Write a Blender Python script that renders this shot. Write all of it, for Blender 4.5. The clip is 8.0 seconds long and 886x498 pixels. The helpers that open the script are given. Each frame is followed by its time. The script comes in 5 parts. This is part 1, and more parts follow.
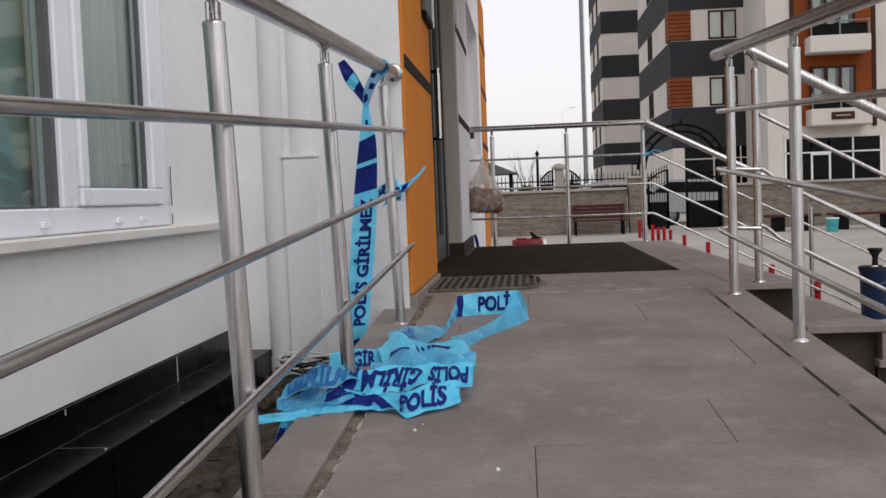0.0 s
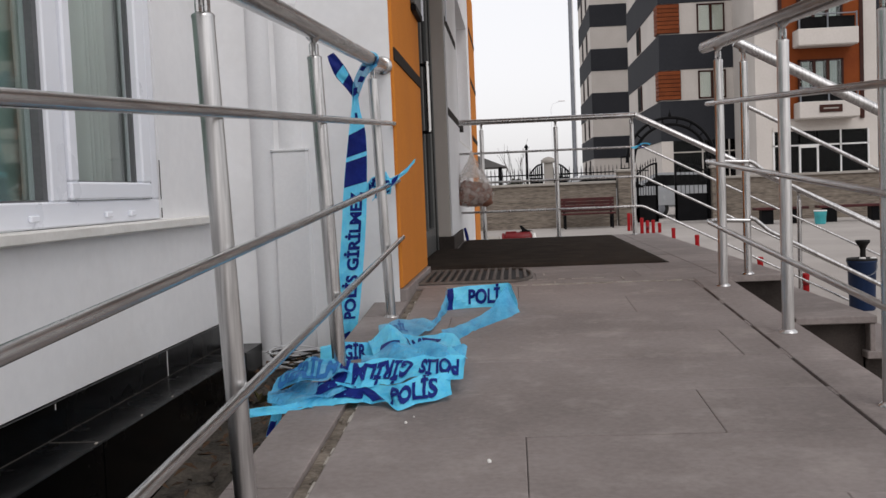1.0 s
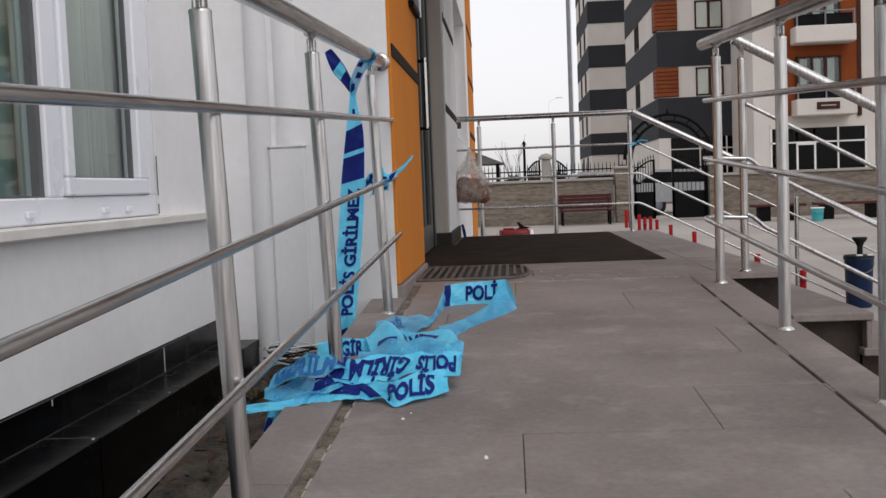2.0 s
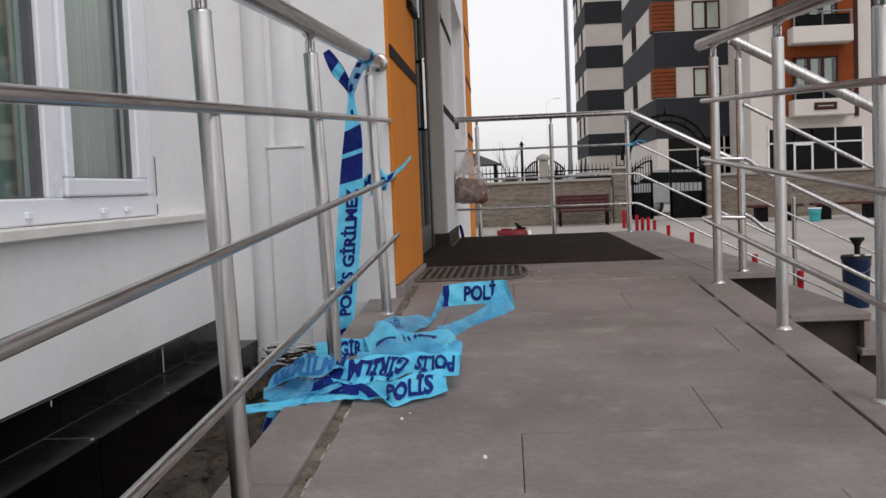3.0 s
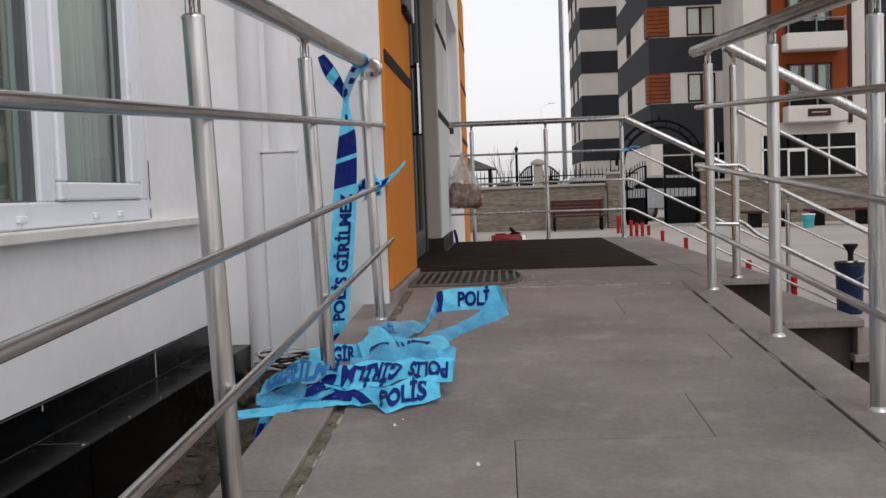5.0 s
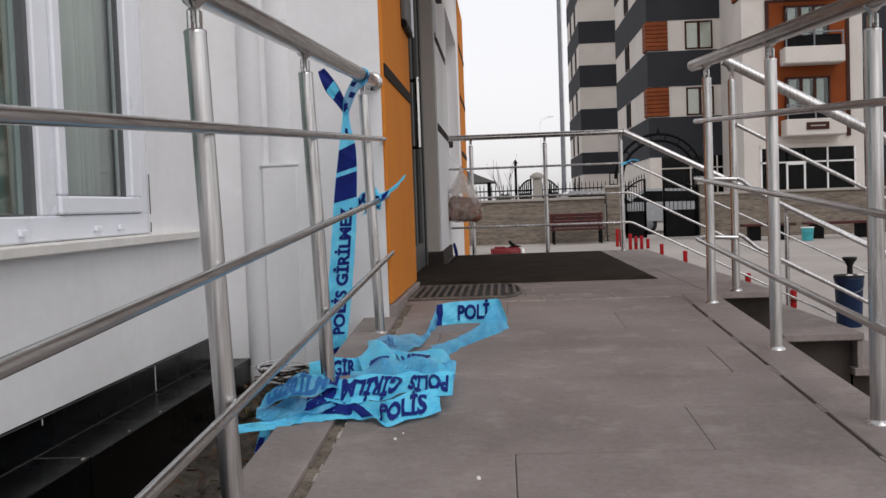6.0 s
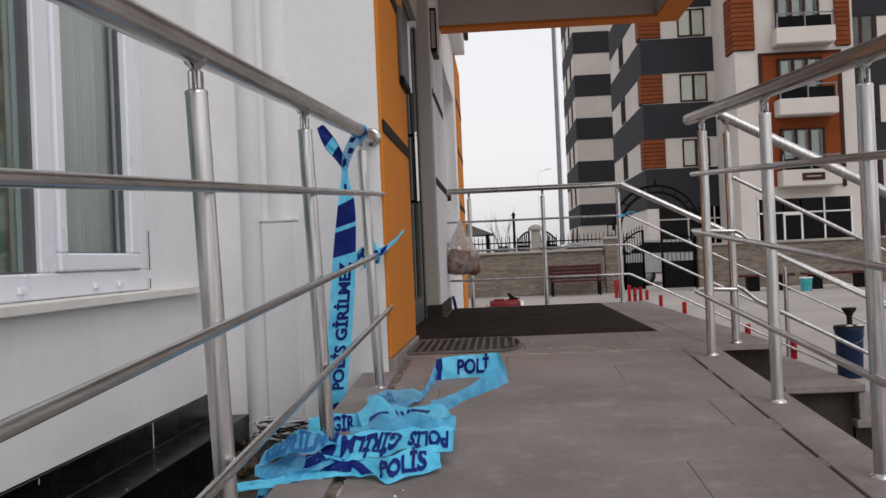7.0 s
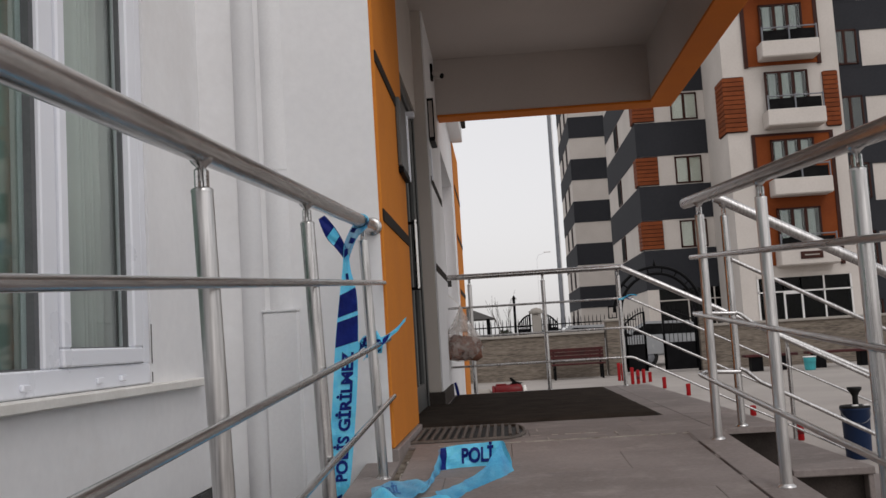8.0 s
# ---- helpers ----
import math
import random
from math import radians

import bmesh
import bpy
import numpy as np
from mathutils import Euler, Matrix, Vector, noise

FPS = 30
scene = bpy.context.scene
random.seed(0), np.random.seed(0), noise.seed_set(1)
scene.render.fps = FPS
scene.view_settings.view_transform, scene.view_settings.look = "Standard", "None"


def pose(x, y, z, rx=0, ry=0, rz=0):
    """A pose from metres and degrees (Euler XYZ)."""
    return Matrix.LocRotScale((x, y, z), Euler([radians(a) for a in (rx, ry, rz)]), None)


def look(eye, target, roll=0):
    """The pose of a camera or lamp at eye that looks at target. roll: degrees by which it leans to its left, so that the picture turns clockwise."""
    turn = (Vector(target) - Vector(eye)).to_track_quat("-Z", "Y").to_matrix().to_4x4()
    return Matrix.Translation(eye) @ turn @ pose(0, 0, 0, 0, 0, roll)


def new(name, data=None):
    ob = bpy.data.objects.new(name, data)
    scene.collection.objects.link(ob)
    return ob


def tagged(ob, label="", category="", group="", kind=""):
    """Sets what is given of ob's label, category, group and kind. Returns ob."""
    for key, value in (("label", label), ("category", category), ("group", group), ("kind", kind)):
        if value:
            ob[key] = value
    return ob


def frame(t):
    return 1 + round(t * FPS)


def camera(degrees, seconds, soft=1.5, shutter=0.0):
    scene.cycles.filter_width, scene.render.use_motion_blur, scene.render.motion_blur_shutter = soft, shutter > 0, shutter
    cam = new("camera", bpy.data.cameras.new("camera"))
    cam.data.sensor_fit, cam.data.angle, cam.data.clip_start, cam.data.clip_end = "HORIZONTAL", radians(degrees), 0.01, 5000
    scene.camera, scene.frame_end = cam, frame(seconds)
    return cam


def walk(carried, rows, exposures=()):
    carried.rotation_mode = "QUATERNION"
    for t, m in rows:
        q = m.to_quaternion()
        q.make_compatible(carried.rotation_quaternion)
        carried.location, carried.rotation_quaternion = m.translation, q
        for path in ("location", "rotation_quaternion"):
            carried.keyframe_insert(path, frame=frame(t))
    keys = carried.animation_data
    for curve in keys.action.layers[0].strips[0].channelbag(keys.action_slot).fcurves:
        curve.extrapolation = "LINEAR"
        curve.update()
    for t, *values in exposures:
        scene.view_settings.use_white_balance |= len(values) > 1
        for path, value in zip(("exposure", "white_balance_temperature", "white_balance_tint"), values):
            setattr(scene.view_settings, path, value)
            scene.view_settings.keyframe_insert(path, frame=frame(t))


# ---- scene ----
cam = camera(48.39, 8.0)
PATH = [
    (0.0, pose(0.002, 0.002, 1.122, 87.007, 2.188, 4.628)),
    (0.5, pose(0.002, 0.004, 1.120, 86.755, 2.532, 4.055)),
    (1.0, pose(0.000, 0.000, 1.119, 86.628, 2.361, 4.012)),
    (1.5, pose(0.001, 0.003, 1.119, 86.417, 2.264, 3.934)),
    (3.0, pose(-0.002, -0.004, 1.118, 86.449, 2.288, 3.730)),
    (3.5, pose(0.001, -0.002, 1.117, 86.572, 2.173, 3.691)),
    (4.0, pose(0.000, 0.002, 1.116, 86.666, 2.128, 3.603)),
    (4.5, pose(-0.000, 0.003, 1.119, 86.626, 2.039, 3.449)),
    (6.0, pose(-0.003, -0.003, 1.123, 87.459, 2.068, 3.369)),
    (6.5, pose(-0.001, -0.002, 1.123, 88.504, 2.192, 3.355)),
    (7.0, pose(-0.003, -0.009, 1.130, 90.494, 2.442, 3.289)),
    (7.5, pose(-0.006, -0.018, 1.138, 92.680, 2.656, 3.218)),
    (8.0, pose(-0.007, -0.026, 1.142, 95.410, 3.460, 3.341)),
]
walk(cam, PATH, exposures=((0.0, -0.17, 6500, 13), (6.0, -0.17, 6500, 13), (7.0, -0.25, 6520, 13), (7.5, -0.32, 6550, 13), (8.0, -0.42, 6600, 13)))

# ---- world and light: a bright overcast day ----
world = bpy.data.worlds.new("overcast")
scene.world = world
world.use_nodes = True
wn, wl = world.node_tree.nodes, world.node_tree.links
sky = wn.new("ShaderNodeTexSky")
sky.sky_type = "NISHITA"
sky.sun_disc = False
sky.sun_elevation, sky.sun_rotation = radians(46), radians(153)
sky.dust_density, sky.air_density, sky.ozone_density = 3.0, 1.0, 1.0
# an even cloud cover: the sky's colour is paled and its gradient softened
pale, even = wn.new("ShaderNodeHueSaturation"), wn.new("ShaderNodeGamma")
pale.inputs["Saturation"].default_value, pale.inputs["Value"].default_value = 0.30, 7.4
even.inputs["Gamma"].default_value = 0.25
wl.new(sky.outputs[0], even.inputs["Color"])
wl.new(even.outputs[0], pale.inputs["Color"])
wl.new(pale.outputs[0], wn["Background"].inputs[0])
wn["Background"].inputs[1].default_value = 0.10
sun = new("sun", bpy.data.lights.new("sun", "SUN"))
sun.data.energy, sun.data.angle, sun.data.color = 0.6, radians(30), (1.0, 0.98, 0.96)
sun.matrix_world = look((9, -18, 21), (0, 0, 0))


# ---- materials ----
def mat(name, a, b=None, rough=0.6, metal=0.0, scale=6.0, fine=90.0, bump=0.1, vary=0.0, spec=0.5, grain=0.35, coat=0.0, stretch=None, dust=None):
    """Two colours blended by a coarse and a fine noise in world space, with bump from the fine one."""
    m = bpy.data.materials.new(name)
    m.use_nodes = True
    n, l = m.node_tree.nodes, m.node_tree.links
    p = n["Principled BSDF"]
    b = b or tuple(min(1, c * 1.18) for c in a)
    geo = n.new("ShaderNodeNewGeometry")
    big, small = n.new("ShaderNodeTexNoise"), n.new("ShaderNodeTexNoise")
    big.inputs["Scale"].default_value, big.inputs["Detail"].default_value = scale, 6
    small.inputs["Scale"].default_value, small.inputs["Detail"].default_value = fine, 4
    where = geo.outputs["Position"]
    if stretch:
        mp = n.new("ShaderNodeMapping")
        mp.inputs["Scale"].default_value = stretch
        l.new(where, mp.inputs["Vector"])
        where = mp.outputs[0]
    l.new(where, big.inputs["Vector"])
    l.new(where, small.inputs["Vector"])
    add = n.new("ShaderNodeMix")
    add.inputs[0].default_value = grain
    l.new(big.outputs[0], add.inputs[2])
    l.new(small.outputs[0], add.inputs[3])
    ramp = n.new("ShaderNodeValToRGB")
    ramp.color_ramp.elements[0].position, ramp.color_ramp.elements[1].position = 0.33, 0.67
    ramp.color_ramp.elements[0].color, ramp.color_ramp.elements[1].color = (*a, 1), (*b, 1)
    l.new(add.outputs[0], ramp.inputs[0])
    col = ramp.outputs[0]
    if dust:
        patch, keep, over = n.new("ShaderNodeTexNoise"), n.new("ShaderNodeMapRange"), n.new("ShaderNodeMix")
        patch.inputs["Scale"].default_value, patch.inputs["Detail"].default_value, patch.inputs["Roughness"].default_value = dust[1], 9, 0.68
        l.new(where, patch.inputs["Vector"])
        keep.inputs["From Min"].default_value, keep.inputs["From Max"].default_value, keep.inputs["To Max"].default_value = 0.52, 0.74, dust[2]
        l.new(patch.outputs[0], keep.inputs["Value"])
        over.data_type = "RGBA"
        l.new(keep.outputs[0], over.inputs[0])
        l.new(col, over.inputs[6])
        over.inputs[7].default_value = (*dust[0], 1)
        col = over.outputs[2]
    if vary:
        info, hsv, mul = n.new("ShaderNodeObjectInfo"), n.new("ShaderNodeHueSaturation"), n.new("ShaderNodeMath")
        mul.operation = "MULTIPLY_ADD"
        mul.inputs[1].default_value, mul.inputs[2].default_value = vary, 1 - vary / 2
        l.new(info.outputs["Random"], mul.inputs[0])
        l.new(mul.outputs[0], hsv.inputs["Value"])
        l.new(col, hsv.inputs["Color"])
        col = hsv.outputs[0]
    l.new(col, p.inputs["Base Color"])
    rr = n.new("ShaderNodeMath")
    rr.operation = "MULTIPLY_ADD"
    rr.inputs[1].default_value, rr.inputs[2].default_value = 0.25, rough - 0.12
    l.new(big.outputs[0], rr.inputs[0])
    l.new(rr.outputs[0], p.inputs["Roughness"])
    p.inputs["Metallic"].default_value = metal
    p.inputs["Specular IOR Level"].default_value = spec
    p.inputs["Coat Weight"].default_value = coat
    if bump:
        bn = n.new("ShaderNodeBump")
        bn.inputs["Strength"].default_value, bn.inputs["Distance"].default_value = bump, 0.004
        l.new(small.outputs[0], bn.inputs["Height"])
        l.new(bn.outputs[0], p.inputs["Normal"])
    return m


def glass(name, tint, gloss, rough=0.03):
    """A pane: mirror gloss that rises at grazing angles, over a tinted see-through body."""
    m = bpy.data.materials.new(name)
    m.use_nodes = True
    n, l = m.node_tree.nodes, m.node_tree.links
    n.remove(n["Principled BSDF"])
    tr, gl, mix, lw = n.new("ShaderNodeBsdfTransparent"), n.new("ShaderNodeBsdfGlossy"), n.new("ShaderNodeMixShader"), n.new("ShaderNodeLayerWeight")
    up, add = n.new("ShaderNodeMath"), n.new("ShaderNodeMath")
    tr.inputs[0].default_value = (*tint, 1)
    gl.inputs["Roughness"].default_value = rough
    up.operation, add.operation = "POWER", "MULTIPLY_ADD"
    up.inputs[1].default_value, add.inputs[1].default_value, add.inputs[2].default_value = 4.0, 0.7, gloss
    l.new(lw.outputs["Facing"], up.inputs[0])
    l.new(up.outputs[0], add.inputs[0])
    l.new(add.outputs[0], mix.inputs[0])
    l.new(tr.outputs[0], mix.inputs[1])
    l.new(gl.outputs[0], mix.inputs[2])
    l.new(mix.outputs[0], n["Material Output"].inputs[0])
    return m


def film(name, a, b, clear=0.15, rough=0.35, scale=25.0, crinkle=0.0):
    """Thin plastic film, lit from both sides, slightly see-through."""
    m = mat(name, a, b, rough=rough, scale=scale, fine=140, bump=0.15)
    n, l = m.node_tree.nodes, m.node_tree.links
    p, out = n["Principled BSDF"], n["Material Output"]
    tl, tr, m1, m2 = n.new("ShaderNodeBsdfTranslucent"), n.new("ShaderNodeBsdfTransparent"), n.new("ShaderNodeMixShader"), n.new("ShaderNodeMixShader")
    src = p.inputs["Base Color"].links[0].from_socket
    l.new(src, tl.inputs[0])
    m1.inputs[0].default_value, m2.inputs[0].default_value = 0.15, clear
    if crinkle:
        wrinkle, span = n.new("ShaderNodeTexNoise"), n.new("ShaderNodeMapRange")
        place = n.new("ShaderNodeTexCoord")
        wrinkle.inputs["Scale"].default_value, wrinkle.inputs["Detail"].default_value = 15.0, 5
        span.inputs["From Min"].default_value, span.inputs["From Max"].default_value = 0.42, 0.62
        span.inputs["To Min"].default_value, span.inputs["To Max"].default_value = clear + crinkle, clear - crinkle
        l.new(place.outputs["Object"], wrinkle.inputs["Vector"])
        l.new(wrinkle.outputs[0], span.inputs["Value"])
        l.new(span.outputs[0], m2.inputs[0])
    l.new(p.outputs[0], m1.inputs[1])
    l.new(tl.outputs[0], m1.inputs[2])
    l.new(m1.outputs[0], m2.inputs[1])
    l.new(tr.outputs[0], m2.inputs[2])
    l.new(m2.outputs[0], out.inputs[0])
    return m


def brushed(name, a, b, rough, stretch):
    """Brushed steel tube: fine streaks drawn out along the tube, and a few dull smudges."""
    return mat(name, a, b, rough=rough, metal=1.0, scale=4, fine=120, bump=0.08, grain=0.72, stretch=stretch)


WHITE = mat("white_render", (0.765, 0.765, 0.775), (0.84, 0.84, 0.845), rough=0.85, scale=1.7, fine=26, bump=0.25, spec=0.2, dust=((0.66, 0.645, 0.625), 0.9, 0.5))
ORANGE = mat("orange_render", (0.545, 0.182, 0.026), (0.63, 0.225, 0.035), rough=0.85, scale=2.2, fine=60, bump=0.12, spec=0.2)
FASCIA = mat("red_orange_paint", (0.56, 0.155, 0.022), (0.63, 0.19, 0.03), rough=0.85, scale=2.2, fine=60, bump=0.08, spec=0.2)
# brown-grey render, darkened by the shade of the door recess
GREYW = mat("grey_render_with_shade", (0.51, 0.465, 0.425), (0.585, 0.535, 0.49), rough=0.85, scale=2.0, fine=140, bump=0.3, spec=0.2)
SOFFIT = mat("soffit_paint", (0.48, 0.435, 0.405), (0.55, 0.50, 0.465), rough=0.9, scale=1.2, fine=120, bump=0.2, spec=0.2)
STRIPE = mat("stripe_paint", (0.018, 0.014, 0.012), (0.034, 0.028, 0.024), rough=0.8, spec=0.15)
BLACKSTONE = mat("black_granite", (0.0005, 0.0005, 0.0007), (0.0016, 0.0016, 0.0018), rough=0.25, scale=6, fine=300, bump=0.0, spec=0.11)
TILE = mat("ramp_slab", (0.176, 0.149, 0.139), (0.290, 0.251, 0.238), rough=0.66, scale=2.2, fine=60, bump=0.28, vary=0.10, spec=0.3, grain=0.3, dust=((0.385, 0.34, 0.315), 7.0, 0.6))
MORTAR = mat("mortar", (0.28, 0.245, 0.21), (0.48, 0.445, 0.40), rough=0.95, scale=20, fine=220, bump=0.8)
BEDDING = mat("dirty_mortar", (0.065, 0.050, 0.036), (0.26, 0.22, 0.178), rough=0.95, scale=14, fine=90, bump=1.0)
JOINT = mat("dark_joint", (0.035, 0.03, 0.027), (0.12, 0.105, 0.092), rough=0.95, scale=18, fine=200, bump=0.8)
# dark stone, its colour lowered further for the shaded void by the stairs
SLABSIDE = mat("dark_stone_plus_shade", (0.030, 0.0235, 0.0205), (0.062, 0.050, 0.044), spec=0.2, rough=0.7, scale=5, fine=100, bump=0.3, dust=((0.10, 0.085, 0.075), 6.0, 0.4))
PAVING = mat("courtyard_concrete", (0.285, 0.258, 0.236), (0.39, 0.356, 0.328), rough=0.85, scale=0.7, fine=40, bump=0.2)
SOIL = mat("soil_and_rubble", (0.010, 0.008, 0.006), (0.12, 0.103, 0.083), rough=0.95, scale=16, fine=90, bump=1.0)
STEEL = brushed("stainless_post", (0.35, 0.342, 0.338), (0.74, 0.73, 0.722), 0.27, (1.0, 1.0, 0.05))
STEEL_RAIL = brushed("stainless_handrail", (0.40, 0.392, 0.388), (0.70, 0.692, 0.685), 0.245, (1.0, 0.05, 1.0))
STEEL_DARK = brushed("stainless_rail", (0.42, 0.416, 0.413), (0.68, 0.676, 0.672), 0.25, (1.0, 0.05, 1.0))
PVC = mat("white_window_plastic", (0.80, 0.82, 0.88), (0.84, 0.86, 0.91), rough=0.3, scale=3, fine=200, bump=0.02)
# greyer copy of PIPE: the slim pipe's shade band put into its colour
PIPE_GREY = mat("greyed_drainpipe_plastic", (0.64, 0.64, 0.65), (0.70, 0.70, 0.71), rough=0.5, scale=3, fine=80, bump=0.06)
PIPE = mat("drainpipe_plastic", (0.70, 0.70, 0.71), (0.78, 0.78, 0.785), rough=0.45, scale=3, fine=80, bump=0.06)
RUBBER = mat("black_rubber", (0.010, 0.010, 0.010), (0.022, 0.022, 0.022), rough=0.6, spec=0.15)
MARBLE = mat("marble_sill", (0.66, 0.64, 0.60), (0.78, 0.765, 0.73), rough=0.5, scale=7, fine=60, bump=0.08)
CURTAIN = mat("grey_curtain", (0.40, 0.42, 0.405), (0.49, 0.51, 0.495), rough=0.9, scale=3, fine=200, bump=0.2)
# green-grey that paints the outdoor reflection of the fixed pane
TEAL_REFLECTION = mat("green_grey_reflection", (0.21, 0.32, 0.29), (0.44, 0.53, 0.50), rough=0.9, scale=5, fine=180, bump=0.2)
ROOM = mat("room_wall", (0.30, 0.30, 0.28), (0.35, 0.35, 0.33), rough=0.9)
GLASS = glass("window_glass", (0.93, 0.97, 0.95), 0.05)
DARKGLASS = glass("far_glass", (0.22, 0.24, 0.25), 0.012)
TAPE = film("light_blue_tape", (0.075, 0.60, 0.98), (0.16, 0.75, 1.0), clear=0.05)
# darker, clearer copy of the tape, for contrast between strips
TAPE_DARKER = film("darker_blue_tape", (0.04, 0.34, 0.68), (0.15, 0.66, 0.96), clear=0.20, scale=14)
INK = mat("dark_blue_ink", (0.006, 0.013, 0.125), (0.011, 0.026, 0.21), spec=0.12, rough=0.5, scale=20, fine=100, bump=0.05)
INK_PALE = mat("ink_seen_through_film", (0.02, 0.13, 0.36), (0.03, 0.17, 0.44), rough=0.5, spec=0.2, scale=20, fine=100, bump=0.05)
GASKET = mat("grey_gasket", (0.09, 0.095, 0.10), (0.13, 0.135, 0.14), rough=0.6, spec=0.3)
MATFIBRE = mat("brown_mat_fibre", (0.022, 0.0165, 0.013), (0.054, 0.042, 0.034), rough=0.98, scale=7, fine=200, bump=1.0, spec=0.06)
IRON = mat("black_iron", (0.003, 0.003, 0.0035), (0.007, 0.007, 0.008), spec=0.07, rough=0.5, scale=6, fine=90, bump=0.1)
GRATE = mat("grate_iron", (0.055, 0.045, 0.038), (0.15, 0.125, 0.108), rough=0.6, metal=0.2, scale=14, fine=140, bump=0.4)
RED = mat("red_plastic", (0.25, 0.003, 0.006), (0.34, 0.006, 0.009), rough=0.5, scale=10, fine=80, bump=0.03, spec=0.2)
REDSTEEL = mat("red_enamel", (0.11, 0.003, 0.005), (0.17, 0.006, 0.008), rough=0.4, scale=10, fine=80, bump=0.03, spec=0.3)
WOODRED = mat("red_brown_wood", (0.032, 0.0055, 0.006), (0.072, 0.014, 0.013), rough=0.6, scale=6, fine=70, bump=0.2, vary=0.25, spec=0.3)
BLUE = mat("blue_plastic", (0.005, 0.018, 0.060), (0.009, 0.028, 0.085), rough=0.45, scale=7, fine=70, bump=0.05, spec=0.3)
TEALP = mat("teal_plastic", (0.04, 0.36, 0.40), (0.06, 0.42, 0.46), rough=0.4, scale=7, fine=70, bump=0.05)
WHITEP = mat("white_plastic", (0.75, 0.74, 0.72), (0.82, 0.81, 0.8), rough=0.4)
BREAD = mat("bread_crust", (0.10, 0.035, 0.020), (0.30, 0.135, 0.085), rough=0.8, scale=8, fine=60, bump=0.3)
BAGFILM = film("clear_bag_film", (0.78, 0.70, 0.64), (0.90, 0.84, 0.79), clear=0.68, rough=0.12, scale=18, crinkle=0.12)
NECKFILM = film("gathered_bag_film", (0.78, 0.75, 0.72), (0.90, 0.88, 0.86), clear=0.52, rough=0.14, scale=30)
LIMEWALL = mat("beige_split_stone", (0.064, 0.050, 0.038), (0.265, 0.224, 0.182), rough=0.9, scale=1.5, fine=6, bump=1.0, grain=0.55, stretch=(0.9, 1.0, 9.0))
COPING = mat("pale_coping", (0.28, 0.255, 0.225), (0.36, 0.335, 0.30), rough=0.85, scale=3, fine=40)
F_WHITE = mat("facade_cream", (0.55, 0.508, 0.468), (0.645, 0.60, 0.558), rough=0.9, scale=0.6, fine=12, bump=0.1, spec=0.2)
F_DARK = mat("facade_slate", (0.026, 0.0275, 0.0325), (0.037, 0.0385, 0.0445), rough=0.85, scale=0.6, fine=12, bump=0.1, spec=0.2)
F_BROWN = mat("facade_rust", (0.185, 0.042, 0.010), (0.235, 0.060, 0.015), rough=0.85, scale=0.8, fine=12, bump=0.1, spec=0.2)
F_LOUVRE = mat("louvre_wood", (0.15, 0.035, 0.010), (0.22, 0.058, 0.018), rough=0.75, scale=3, fine=30, vary=0.25, spec=0.2)
F_FRAME = mat("brown_window_frame", (0.030, 0.010, 0.007), (0.055, 0.018, 0.012), rough=0.6, spec=0.2)
F_CURTAIN = mat("far_curtain", (0.20, 0.215, 0.215), (0.40, 0.415, 0.41), rough=0.9, scale=4.0, fine=20, stretch=(1.0, 1.0, 0.15))
# near-black colour that stands in for the shade of unlit rooms
DARKROOM = mat("unlit_black", (0.003, 0.003, 0.0035), (0.014, 0.014, 0.014), rough=0.9, scale=1.5, fine=10, spec=0.1)
POLE = mat("galvanised_pole", (0.15, 0.16, 0.18), (0.22, 0.23, 0.25), rough=0.5, metal=0.3, scale=3, fine=30)
CARPAINT = mat("silver_car_paint", (0.28, 0.29, 0.30), (0.35, 0.36, 0.37), rough=0.25, coat=0.8, scale=2, fine=40, bump=0.0)
BARK = mat("bark", (0.05, 0.04, 0.032), (0.10, 0.085, 0.07), rough=0.9, scale=8, fine=60, bump=0.5)
LEAF = mat("dark_leaf", (0.022, 0.032, 0.018), (0.05, 0.06, 0.035), rough=0.8, scale=5, fine=40)
WEED = mat("weed_leaf", (0.05, 0.055, 0.018), (0.12, 0.10, 0.035), rough=0.8, scale=30, fine=120)
ROOFTILE = mat("dark_roof_tile", (0.04, 0.038, 0.036), (0.08, 0.074, 0.07), rough=0.8, scale=3, fine=30)
DOORGREY = mat("door_aluminium", (0.085, 0.09, 0.088), (0.12, 0.125, 0.122), rough=0.4, metal=0.3, scale=4, fine=90, bump=0.03)
BRASS = mat("handle_steel", (0.55, 0.54, 0.52), (0.65, 0.64, 0.62), rough=0.25, metal=1.0)


# ---- building helpers ----
def part(name, bm, material, parent=None, label=""):
    me = bpy.data.meshes.new(name)
    bm.to_mesh(me)
    bm.free()
    me.materials.append(material)
    ob = new(name, me)
    if parent is not None:
        ob.parent = parent
    if label:
        ob["label"] = label
    return ob


def thing(name, label, category, group="", kind="", at=(0, 0, 0)):
    ob = new(name)
    ob.location = at
    return tagged(ob, label, category, group, kind)


def box(bm, x0, x1, y0, y1, z0, z1, bevel=0.0):
    r = bmesh.ops.create_cube(bm, size=1.0)
    bmesh.ops.transform(bm, matrix=Matrix.Translation(((x0 + x1) / 2, (y0 + y1) / 2, (z0 + z1) / 2)) @ Matrix.Diagonal((x1 - x0, y1 - y0, z1 - z0, 1)), verts=r["verts"])
    if bevel:
        es = {e for v in r["verts"] for e in v.link_edges}
        bmesh.ops.bevel(bm, geom=list(es), offset=bevel, segments=1, affect="EDGES", profile=0.5)
    return bm


def boxes(*rows, bevel=0.0):
    bm = bmesh.new()
    for r in rows:
        box(bm, *r, bevel=bevel)
    return bm


